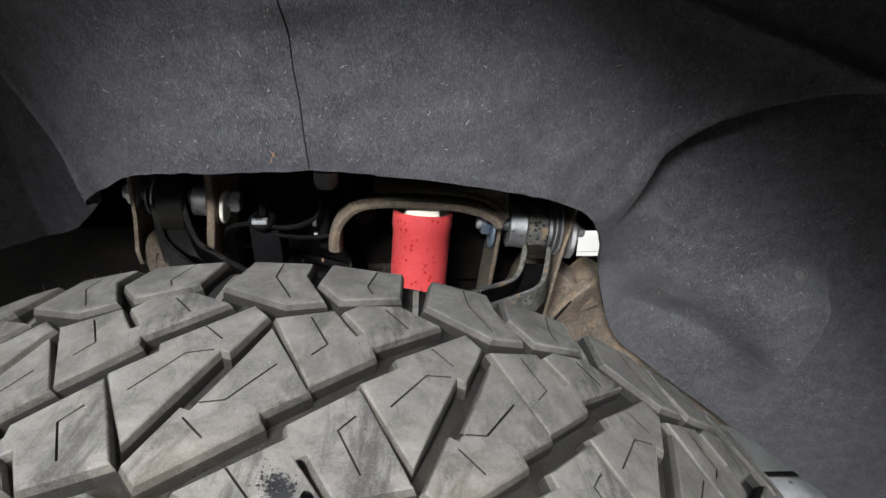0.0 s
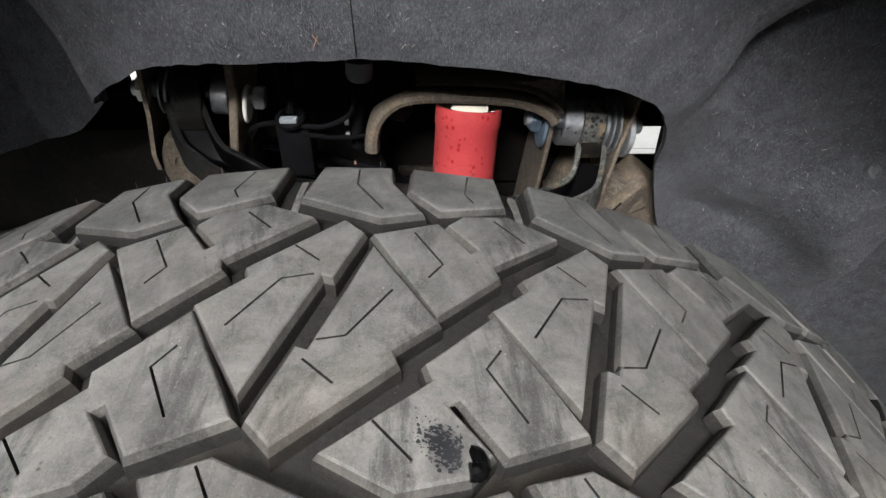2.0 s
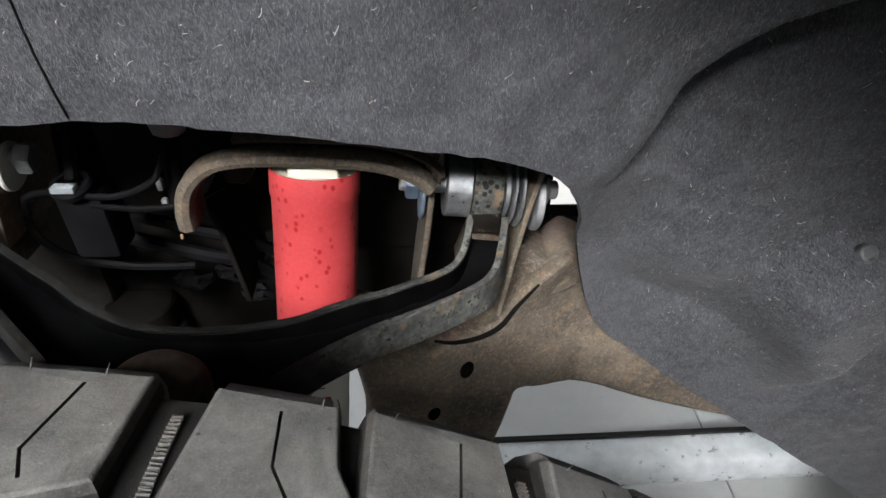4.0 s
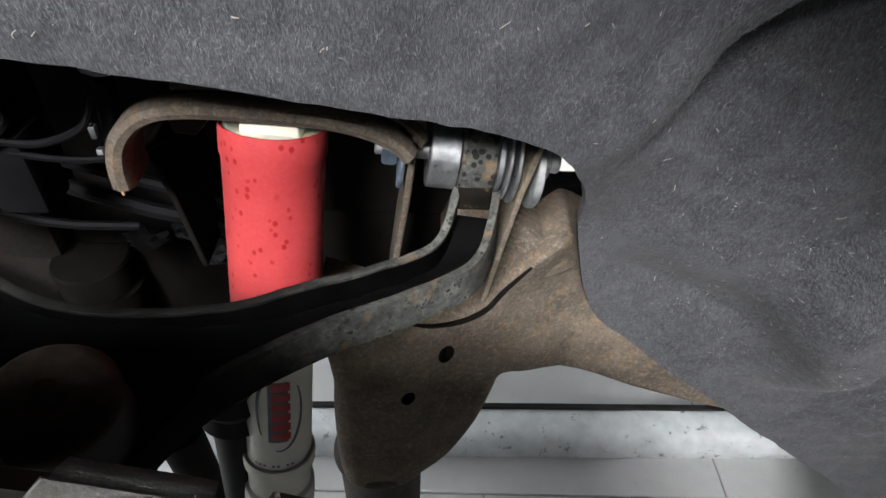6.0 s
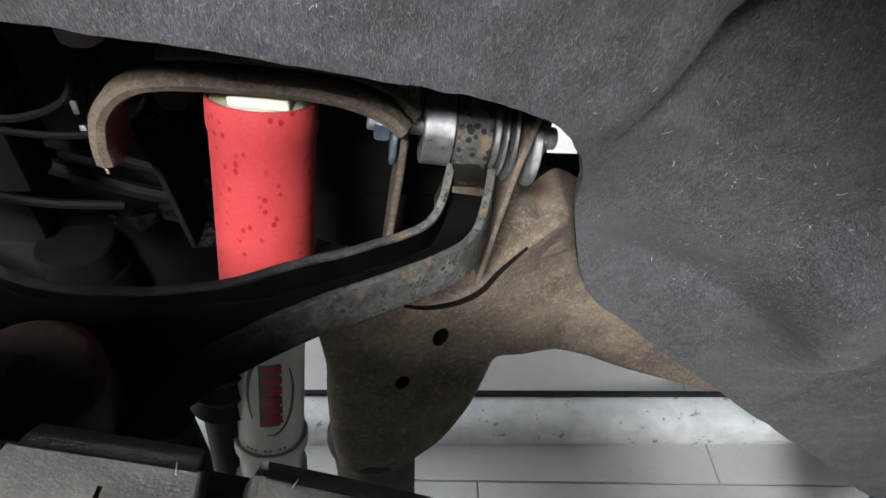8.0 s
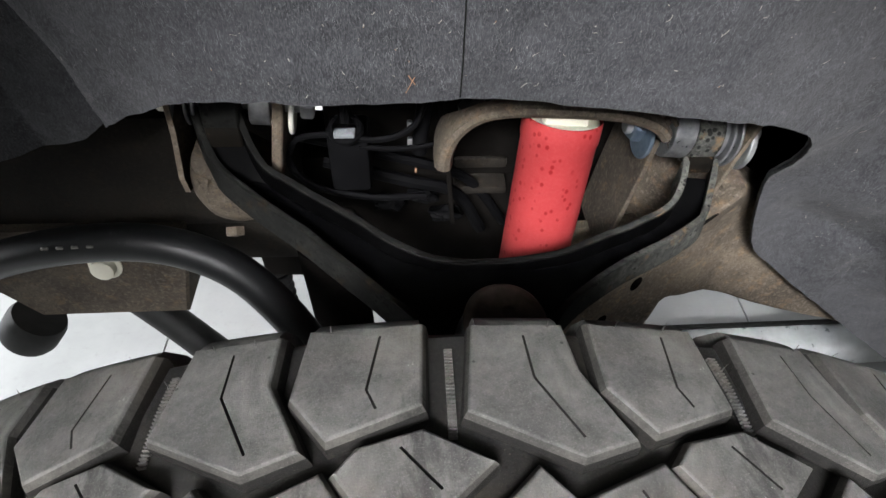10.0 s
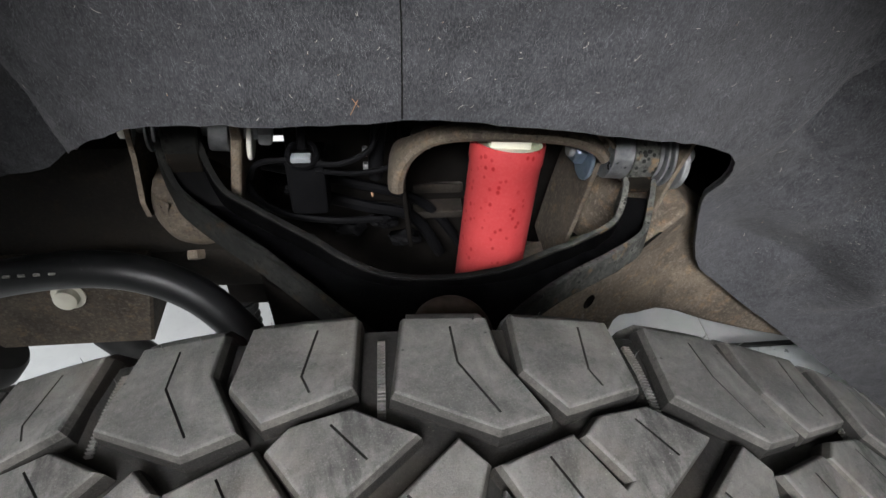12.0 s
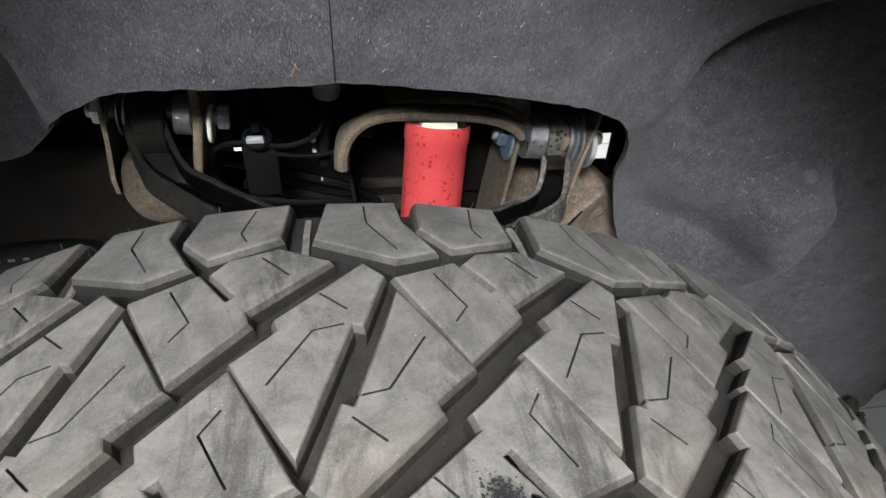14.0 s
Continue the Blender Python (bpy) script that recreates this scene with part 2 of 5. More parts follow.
BLACK_SATIN = make_paint("satin_black_bar", (0.005, 0.0052, 0.0056), (0.010, 0.0105, 0.011), 0.42, (0.03, 0.031, 0.032), 0.64, 60.0, 0.2)
BLACK_DULL = make_paint("dull_black_steel", (0.007, 0.007, 0.007), (0.016, 0.0155, 0.015), 0.6, (0.045, 0.042, 0.038), 0.64)
# near black: the bay's shade is put into the colour of these parts
BAY_DARK = make_plain("bay_shade_black", (0.006, 0.0052, 0.0046), 0.95, 0.0, 0.5, 40, 0.06)
BLACK_PLASTIC = make_plain("black_plastic", (0.004, 0.004, 0.0045), 0.6, 0.0, 0.3, 60.0, 0.05)
BLACK_RUBBER = make_plain("black_rubber_boot", (0.014, 0.014, 0.014), 0.6, 0.0, 0.25, 60.0, 0.2)
GREY_PLASTIC = make_plain("grey_connector_plastic", (0.20, 0.215, 0.225), 0.5, 0.0, 0.1)
RED_BOOT = make_red()
CREAM = make_plain("cream_enamel", (0.58, 0.56, 0.47), 0.4, 0.0, 0.06, 25)
CREAM_DIRTY = make_paint("dusty_white_enamel", (0.60, 0.585, 0.52), (0.72, 0.70, 0.63), 0.4, (0.34, 0.31, 0.25), 0.68, 60)
PIN_GREY = make_plain("grey_pin_plastic", (0.070, 0.070, 0.072), 0.5, 0.0, 0.25)
DIRTY_STEEL = make_plain("dirty_bolt_steel", (0.19, 0.185, 0.17), 0.7, 0.0, 0.3, 90)
BROWN_DARK = make_plain("oily_brown_steel", (0.040, 0.032, 0.025), 0.8, 0.0, 0.4, 70)
NECK = make_paint("rust_stained_black_paint", (0.005, 0.0046, 0.004), (0.012, 0.010, 0.008), 0.5, (0.045, 0.029, 0.017), 0.60, 130.0, 0.05)
RUST = make_plain("rusty_cap_steel", (0.034, 0.025, 0.020), 0.9, 0.0, 0.4, 110, 0.1)
DECAL_RED = make_plain("decal_red", (0.33, 0.02, 0.03), 0.5, 0.0, 0.2)
DECAL_GREY = make_plain("decal_grey", (0.08, 0.085, 0.10), 0.5, 0.0, 0.2)
TILE = make_tile()
JOINT = make_plain("floor_grout", (0.20, 0.195, 0.185), 0.95)
RAIL_STEEL = make_paint("galvanised_rail", (0.42, 0.44, 0.45), (0.58, 0.60, 0.61), 0.4, (0.20, 0.21, 0.22), 0.6, 45)
PLASTER = make_plain("white_wall_paint", (0.40, 0.40, 0.39), 0.9, 0.0, 0.06, 3)
BODY = make_plain("underbody_black", (0.010, 0.0098, 0.0095), 0.95, 0.0, 0.25, 60.0, 0.06)
LINT = make_plain("pale_lint", (0.30, 0.285, 0.25), 0.9, 0.0, 0.3)
FIBRE = make_plain("grey_felt_hair", (0.125, 0.126, 0.131), 0.85, 0.0, 0.6, 90)
STRAW = make_plain("orange_straw_fleck", (0.24, 0.14, 0.08), 0.9)
FADED_INK = make_plain("faded_pale_ink", (0.16, 0.16, 0.14), 0.8, 0.0, 0.5, 300)
INK = make_plain("blue_black_tar_film", (0.022, 0.0225, 0.0255), 0.8, 0.0, 0.25, 60.0, 0.1)
LEAFY = make_plain("dark_mossy_dirt", (0.016, 0.017, 0.012), 0.95, 0.0, 0.6, 160)


# ---- builders ----
def mesh_of(bm, name, materials, smooth=True, flip=True, sharp=38):
    if flip:
        bmesh.ops.recalc_face_normals(bm, faces=bm.faces)
    data = bpy.data.meshes.new(name)
    bm.to_mesh(data)
    bm.free()
    for m in materials if isinstance(materials, (list, tuple)) else [materials]:
        data.materials.append(m)
    if smooth:
        data.polygons.foreach_set("use_smooth", [True] * len(data.polygons))
        data.set_sharp_from_angle(angle=radians(sharp))
    return data


def part(name, bm, material, parent=None, label="", smooth=True):
    """One mesh object under a thing or a part."""
    ob = new(name, mesh_of(bm, name, material, smooth))
    if parent is not None:
        ob.parent = parent
    if label:
        ob["label"] = label
    return ob


def thing(name, label, category, at=(0, 0, 0), group="", kind=""):
    ob = new(name)
    ob.empty_display_size = 0.02
    ob.location = at
    return tagged(ob, label, category, group, kind)


def spline(points, n):
    """Catmull-Rom through points, n samples a span."""
    p = [Vector(q) for q in points]
    p = [2 * p[0] - p[1]] + p + [2 * p[-1] - p[-2]]
    out = []
    for i in range(1, len(p) - 2):
        for k in range(n):
            t = k / n
            a, b, c, d = p[i - 1], p[i], p[i + 1], p[i + 2]
            out.append(0.5 * (2 * b + (c - a) * t + (2 * a - 5 * b + 4 * c - d) * t * t + (3 * b - a - 3 * c + d) * t**3))
    out.append(p[-2])
    return out


def sweep(bm, path, profile, up=(0, 0, 1), caps=True, scale=None):
    """Profile points (side, up) along a path."""
    rings, upv = [], Vector(up)
    for i, q in enumerate(path):
        q = Vector(q)
        t = (Vector(path[min(i + 1, len(path) - 1)]) - Vector(path[max(i - 1, 0)])).normalized()
        side = t.cross(upv).normalized()
        top = side.cross(t)
        k = scale(i / (len(path) - 1)) if scale else 1.0
        rings.append([bm.verts.new(q + side * a * k + top * b * k) for a, b in profile])
    for r, s in zip(rings, rings[1:]):
        for j in range(len(profile)):
            k = (j + 1) % len(profile)
            bm.faces.new((r[j], r[k], s[k], s[j]))
    if caps:
        bm.faces.new(rings[0][::-1])
        bm.faces.new(rings[-1])
    return bm


def circle(r, n=12, squash=1.0):
    return [(r * math.cos(2 * math.pi * i / n), r * squash * math.sin(2 * math.pi * i / n)) for i in range(n)]


def box_profile(w, h, b=0.001):
    x, y = w / 2, h / 2
    return [(-x + b, -y), (x - b, -y), (x, -y + b), (x, y - b), (x - b, y), (-x + b, y), (-x, y - b), (-x, -y + b)]


def lathe(bm, profile, base, axis, n=28, close=False):
    """Profile of (along, radius) turned round an axis through base."""
    axis = Vector(axis).normalized()
    u = axis.orthogonal().normalized()
    v = axis.cross(u)
    rings = []
    for a, r in profile:
        if r < 1e-6:
            rings.append([bm.verts.new(Vector(base) + axis * a)])
        else:
            rings.append([bm.verts.new(Vector(base) + axis * a + (u * math.cos(2 * math.pi * i / n) + v * math.sin(2 * math.pi * i / n)) * r) for i in range(n)])
    pairs = list(zip(rings, rings[1:]))
    if close:
        pairs.append((rings[-1], rings[0]))
    for p, q in pairs:
        for i in range(n):
            j = (i + 1) % n
            if len(p) == 1 and len(q) == 1:
                continue
            if len(p) == 1:
                bm.faces.new((p[0], q[j], q[i]))
            elif len(q) == 1:
                bm.faces.new((p[i], p[j], q[0]))
            else:
                bm.faces.new((p[i], p[j], q[j], q[i]))
    return bm


def disc(bm, base, axis, r, thick, bevel=0.0008, n=28, hole=0.0):
    """A washer or short round bar that starts at base and runs along axis."""
    b = min(bevel, thick * 0.3)
    if hole:
        prof = [(0, hole), (0, r - b), (b, r), (thick - b, r), (thick, r - b), (thick, hole)]
        return lathe(bm, prof, base, axis, n, True)
    return lathe(bm, [(0, 0), (0, r - b), (b, r), (thick - b, r), (thick, r - b), (thick, 0)], base, axis, n)


def hexagon(bm, base, axis, r, thick):
    b = thick * 0.18
    return lathe(bm, [(0, 0), (0, r * 0.9), (b, r), (thick - b, r), (thick, r * 0.9), (thick, 0)], base, axis, 6)


def solid_box(bm, lo, hi, b=0.003):
    x0, y0, z0 = lo
    x1, y1, z1 = hi
    b = min(b, (x1 - x0) * 0.3, (y1 - y0) * 0.3, (z1 - z0) * 0.3)
    made = bmesh.ops.create_cube(bm, size=1.0)["verts"]
    for v in made:
        v.co = Vector(((x0 + x1) / 2 + v.co.x * (x1 - x0), (y0 + y1) / 2 + v.co.y * (y1 - y0), (z0 + z1) / 2 + v.co.z * (z1 - z0)))
    edges = list({e for v in made for e in v.link_edges})
    bmesh.ops.bevel(bm, geom=edges, offset=b, segments=2, affect="EDGES", profile=0.5)
    return bm


def offset_polygon(poly, d):
    """Polygon moved outwards by d (inwards where d is below 0); counter-clockwise input."""
    n, out = len(poly), []
    for i in range(n):
        p, q, r = Vector(poly[i - 1]), Vector(poly[i]), Vector(poly[(i + 1) % n])
        a, b = (q - p).normalized(), (r - q).normalized()
        na, nb = Vector((a.y, -a.x)), Vector((b.y, -b.x))
        m = na + nb
        k = max(0.45, (1 + na.dot(nb)) / 2)
        out.append(q + m * (0.5 * d / k))
    return out


def ccw(poly):
    a = sum(p[0] * q[1] - q[0] * p[1] for p, q in zip(poly, poly[1:] + poly[:1]))
    return list(poly) if a > 0 else list(poly)[::-1]


def inside(p, poly):
    c = False
    for a, b in zip(poly, poly[1:] + poly[:1]):
        if (a[1] > p[1]) != (b[1] > p[1]) and p[0] < (b[0] - a[0]) * (p[1] - a[1]) / (b[1] - a[1]) + a[0]:
            c = not c
    return c


def filled(poly, holes=(), extra=()):
    """Triangles over a polygon with holes: points and index triples."""
    from mathutils.geometry import delaunay_2d_cdt
    pts, faces = [], []
    for ring in [poly, *holes]:
        s = len(pts)
        pts += [Vector((p[0], p[1])) for p in ring]
        faces.append(list(range(s, len(pts))))
    edges = [(f[i], f[(i + 1) % len(f)]) for f in faces for i in range(len(f))]
    pts += [Vector((p[0], p[1])) for p in extra]
    out = delaunay_2d_cdt(pts, edges, [], 0, 1e-7)
    v, tri = out[0], []
    for f in out[2]:
        c = sum((v[i] for i in f), Vector((0, 0))) / len(f)
        if inside(c, poly) and not any(inside(c, h) for h in holes):
            tri.append(f)
    return v, tri


def slab(bm, poly, place, layers, holes=(), extra=(), side_index=0, top_index=0, hole_depth=None):
    """A plate over a 2D outline. layers: (outset, depth) from the base to the top; place(u, v, depth) gives the point.
    holes go through to hole_depth and are floored there if it is given, else to the base."""
    poly = ccw([tuple(p) for p in poly])
    holes = [ccw([tuple(p) for p in h]) for h in holes]
    rings = [[bm.verts.new(place(p[0], p[1], depth)) for p in offset_polygon(poly, out)] for out, depth in layers]
    n = len(poly)
    for r, s in zip(rings, rings[1:]):
        for i in range(n):
            f = bm.faces.new((r[i], r[(i + 1) % n], s[(i + 1) % n], s[i]))
            f.material_index = side_index
    top = layers[-1][1]
    outline = [tuple(p) for p in offset_polygon(poly, layers[-1][0])]
    v, tri = filled(outline, holes, extra)
    made = []
    for p in v:
        best = None
        for ring_v, q in zip(rings[-1], outline):
            if abs(p.x - q[0]) < 1e-6 and abs(p.y - q[1]) < 1e-6:
                best = ring_v
        made.append(best or bm.verts.new(place(p.x, p.y, top)))
    for f in tri:
        face = bm.faces.new([made[i] for i in f])
        face.material_index = top_index
    bottom = layers[0][1] if hole_depth is None else hole_depth
    for h in holes:
        a = []
        for q in h:
            a.append(next(m for m, p in zip(made, v) if abs(p.x - q[0]) < 1e-6 and abs(p.y - q[1]) < 1e-6))
        b = [bm.verts.new(place(q[0], q[1], bottom)) for q in h]
        for i in range(len(h)):
            f = bm.faces.new((a[i], b[i], b[(i + 1) % len(h)], a[(i + 1) % len(h)]))
            f.material_index = side_index
        if hole_depth is not None:
            f = bm.faces.new(b)
            f.material_index = side_index
    return bm


def smooth_step(v):
    v = min(1.0, max(0.0, v))
    return v * v * (3 - 2 * v)


# ---- workshop shell ----
def room():
    def panel(name, lo, hi, material, label, category):
        bm = bmesh.new()
        solid_box(bm, lo, hi, 0.002)
        return tagged(part(name, bm, material, None, "", False), label, category, kind="structure")

    panel("wall_front", (-6.2, -5.0, FLOOR_Z - 0.1), (-6.0, 6.0, 3.5), PLASTER, "plain grey-white painted workshop wall", "wall")
    panel("wall_rear", (6.0, -5.0, FLOOR_Z - 0.1), (6.2, 6.0, 3.5), PLASTER, "plain grey-white painted workshop wall", "wall")
    panel("wall_outboard", (-6.0, -5.2, FLOOR_Z - 0.1), (6.0, -5.0, 3.5), PLASTER, "plain grey-white painted workshop wall", "wall")
    panel("wall_far", (-6.0, 6.0, FLOOR_Z - 0.1), (6.0, 6.2, 3.5), PLASTER, "plain grey-white painted workshop wall", "wall")
    panel("ceiling", (-6.2, -5.2, 3.5), (6.2, 6.2, 3.6), PLASTER, "plain grey-white workshop ceiling", "ceiling")


room()


# ---- unseen truck shell added to shade the wheel well and back the bay ----
def truck_shell():
    body = thing("truck_body", "unseen dark truck panels that shade the wheel well and back the bay", "truck body", (0, 0.6, 1.24), kind="structure")

    def panel(name, lo, hi):
        bm = bmesh.new()
        solid_box(bm, lo, hi, 0.004)
        ob = part(name, bm, BODY, None)
        ob.parent = body
        ob.matrix_parent_inverse = Matrix.Translation((0, -0.6, -1.24))

    panel("bonnet_panel", (-1.0, -0.12, 1.30), (3.6, 1.95, 1.33))
    panel("firewall_panel", (0.95, -0.2, 0.62), (0.98, 1.9, 1.30))
    panel("far_fender", (-0.9, 1.90, 0.9), (3.6, 1.95, 1.30))
    panel("nose_panel", (-1.0, -0.25, 0.72), (-0.96, 1.9, 1.30))
    panel("bay_backing_panel", (0.25, 0.53, 0.690), (0.98, 0.545, 1.30))
    panel("bay_backing_panel", (0.25, 0.53, 0.55), (0.291, 0.545, 0.690))
    panel("bay_backing_panel", (0.291, 0.53, 0.55), (0.346, 0.545, 0.642))
    panel("bay_backing_panel", (0.346, 0.53, 0.55), (0.98, 0.545, 0.690))
    panel("bay_backing_panel", (-0.252, 0.58, 0.66), (0.25, 0.595, 1.30))
    panel("bay_backing_panel", (-0.96, 0.58, 0.755), (-0.252, 0.595, 1.30))
    panel("bay_backing_panel", (-0.96, 0.58, 0.66), (-0.312, 0.595, 0.755))
    bm = bmesh.new()
    rows = []
    for k in range(49):
        a = math.pi * k / 48
        c, d = math.cos(a), math.sin(a)
        far = min(0.98 / max(abs(c), 1e-6), 0.84 / max(d, 1e-6))
        # unseen opening, lower at front and rear than a circle to darken the felt
        near = 0.815 - 0.16 * smooth_step(-c / 0.35) - 0.035 * smooth_step((c - 0.25) / 0.35)
        rows.append([bm.verts.new((-0.15 + r * c, y, 0.46 + r * d)) for r, y in ((near, -0.135), (far, -0.135), (far, -0.120), (near, -0.120))])
    for p, q in zip(rows, rows[1:]):
        for j in range(4):
            bm.faces.new((p[j], q[j], q[(j + 1) % 4], p[(j + 1) % 4]))
    bm.faces.new(rows[0])
    bm.faces.new(rows[-1][::-1])
    skin = part("fender_skin", bm, BODY, body)
    skin.matrix_parent_inverse = Matrix.Translation((0, -0.6, -1.24))
    panel("cab_floor", (0.98, -0.2, 0.60), (3.6, 1.9, 0.64))


truck_shell()


# ---- wheel well liner ----
CREASE = [(0.252, 0.762), (0.266, 0.790), (0.276, 0.810), (0.286, 0.834), (0.294, 0.856), (0.303, 0.872), (0.320, 0.886), (0.342, 0.898), (0.385, 0.911), (0.425, 0.921), (0.60, 0.935), (0.75, 0.940)]


def from_crease(x, z):
    """Signed distance to the crease (above 0 inside the rear pocket) and the height of its nearest point."""
    best, side, height = 9.0, 1.0, 0.0
    for (ax, az), (bx, bz) in zip(CREASE, CREASE[1:]):
        dx, dz = bx - ax, bz - az
        k = min(1.0, max(0.0, ((x - ax) * dx + (z - az) * dz) / (dx * dx + dz * dz)))
        d = math.hypot(x - ax - dx * k, z - az - dz * k)
        if d < best:
            best, height = d, az + dz * k
            side = 1.0 if (x - ax) * dz - (z - az) * dx > 0 else -1.0
    return best * side, height


def liner_y(x, z):
    """Depth of the felt wall of the wheel well."""
    yu = 0.262 - 0.15 * (z - 0.865) - 1.5 * max(0, z - 0.95) ** 2
    yu += 1.6 * max(0, -max(x, -0.3) - 0.05) ** 2
    if x > 0.1:
        yu += 1.5 * (min(x, 0.24) - 0.1) ** 2 + 0.35 * max(0, min(x, 0.30) - 0.24)
    y = yu
    if x > 0.18:
        yr = 0.352 + 0.16 * (0.73 - z) - 0.12 * (min(x, 0.6) - 0.38)
        d, height = from_crease(x, z)
        firm = smooth_step((height - 0.795) / 0.050)
        band = 0.150 - 0.145 * firm
        w = smooth_step((d + band * 0.12) / band)
        low = smooth_step((0.828 - z) / 0.125) * smooth_step((x - 0.20) / 0.08)
        w = w + low - w * low
        y = yu * (1 - w) + yr * w
        # hollow under the crease, and its rolled edge
        y += firm * 0.030 * smooth_step((d + 0.001) / 0.004) * math.exp(-max(0.0, d) / 0.026)
        y -= firm * 0.004 * math.exp(-(((d + 0.012) / 0.010) ** 2))
        # rounded boss below the push pin
        e = math.hypot((x - 0.464) / (0.034 if x > 0.464 else 0.050), (z - 0.702) / (0.044 if z > 0.702 else 0.135))
        y -= 0.047 * smooth_step((1.22 - e) / 0.75)
        # slanting fold with a valley below it
        v = z - (0.702 - 0.42 * (x - 0.317))
        near = smooth_step((x - 0.285) / 0.05) * smooth_step((0.475 - x) / 0.05)
        y += near * 0.017 * smooth_step((0.016 - v) / 0.042) * math.exp(-max(0.0, -v - 0.020) / 0.034)
        y -= near * 0.010 * math.exp(-(((v - 0.036) / 0.026) ** 2))
        y += 0.012 * math.exp(-(((x - 0.438 - 0.25 * (0.62 - z)) / 0.020) ** 2 + ((z - 0.612) / 0.04) ** 2))
        y -= 0.010 * math.exp(-(((x - 0.405) / 0.030) ** 2 + ((z - 0.632) / 0.026) ** 2))
    xl = -0.206 - 4.4 * max(0, z - 0.84) ** 2
    y += 0.034 * smooth_step((xl - x) / 0.020) - 0.55 * max(0.0, xl - 0.030 - max(x, -0.5)) - 0.005 * math.exp(-(((x - xl - 0.010) / 0.012) ** 2))
    y -= 0.012 * math.exp(-(((x - 0.004) / 0.040) ** 2 + ((z - 1.0) / 0.018) ** 2))
    ridge = z - 0.972 + 0.35 * (x - 0.35)
    y += smooth_step((x - 0.27) / 0.06) * (0.016 * smooth_step(ridge / 0.012) - 0.008 * math.exp(-((ridge / 0.010) ** 2)))
    y += 0.007 * noise.noise((x * 9, z * 9, 3)) + 0.0030 * noise.noise((x * 22, z * 22, 6)) + 0.0015 * noise.noise((x * 40, z * 40, 9)) + 0.0006 * noise.noise((x * 110, z * 110, 2))
    return y


LINER_EDGE = [(-0.80, 0.50), (-0.55, 0.60), (-0.39, 0.735), (-0.34, 0.753), (-0.30, 0.760), (-0.268, 0.770), (-0.246, 0.785), (-0.215, 0.815), (-0.195, 0.836), (-0.172, 0.849), (-0.136, 0.865),
              (-0.055, 0.871), (0.006, 0.872), (0.07, 0.866), (0.124, 0.860), (0.179, 0.847), (0.226, 0.826), (0.242, 0.813), (0.251, 0.799), (0.258, 0.786), (0.265, 0.766), (0.270, 0.740),
              (0.279, 0.702), (0.291, 0.662), (0.311, 0.625), (0.354, 0.587), (0.453, 0.507), (0.53, 0.446), (0.61, 0.378), (0.69, 0.305), (0.76, 0.235), (0.80, 0.10)]


def liner():
    bm = bmesh.new()
    edge = spline([(x, z, 0) for x, z in LINER_EDGE], 18)
    n, m = len(edge), 230
    cx, cz, rr = 0.05, 0.46, 0.815
    rows = []
    for i, e in enumerate(edge):
        s = i / (n - 1)
        a = radians(178 - 186 * s)
        top = Vector((cx + rr * math.cos(a), cz + rr * math.sin(a), 0))
        ragged = 0.0012 * noise.noise((e.x * 90, e.y * 90, 5))
        col = []
        for j in range(m + 1):
            v = (j / m) ** 1.25
            p = e.lerp(top, v)
            x, z = p.x, p.y + ragged * (1 - v)
            y = liner_y(x, z)
            if j == 0:
                y += 0.004
            rim = max(0.0, 0.09 - (top - e).length * (1 - v))
            y -= 0.09 - math.sqrt(max(0.0, 0.09**2 - rim**2))
            col.append((x, y, z))
        x, y, z = col[-1]
        for k in range(1, 9):
            col.append((x, y + (-0.11 - y) * k / 8, z))
        rows.append(col)
    grid = [[bm.verts.new(p) for p in col] for col in rows]
    for a, b in zip(grid, grid[1:]):
        for j in range(len(a) - 1):
            bm.faces.new((a[j], b[j], b[j + 1], a[j + 1]))
    bmesh.ops.recalc_face_normals(bm, faces=bm.faces)
    ob = part("wheel_well_liner", bm, FELT)
    m = ob.modifiers.new("thick", "SOLIDIFY")
    m.thickness, m.offset = 0.005, 1.0
    tagged(ob, "charcoal felt wheel well liner with lint and a split seam", "wheel liner")
    return ob


LINER = liner()


def liner_trim():
    # split seam in the felt
    bm = bmesh.new()
    path = []
    for k in range(40):
        z = 0.875 + 0.20 * k / 39
        x = 0.006 + 0.0015 * noise.noise((z * 30, 1, 2)) - 0.004 * (z - 0.875)
        path.append((x, liner_y(x, z) - 0.0004, z))
    sweep(bm, path, box_profile(0.0007, 0.0012, 0.0002), (0, 1, 0))
    part("seam", bm, BODY, LINER, "dark open seam")
    # push pin on the boss
    bm = bmesh.new()
    at = Vector((0.4585, liner_y(0.4585, 0.744) - 0.0045, 0.744))
    ax = Vector((0.1, -1, 0.75)).normalized()
    lathe(bm, [(-0.004, 0), (-0.004, 0.0070), (0, 0.0072), (0.0018, 0.0066), (0.0026, 0.0052), (0.0006, 0.0038), (0.0004, 0)], at, ax, 20)
    part("push_pin", bm, PIN_GREY, LINER, "small round grey push pin")


liner_trim()


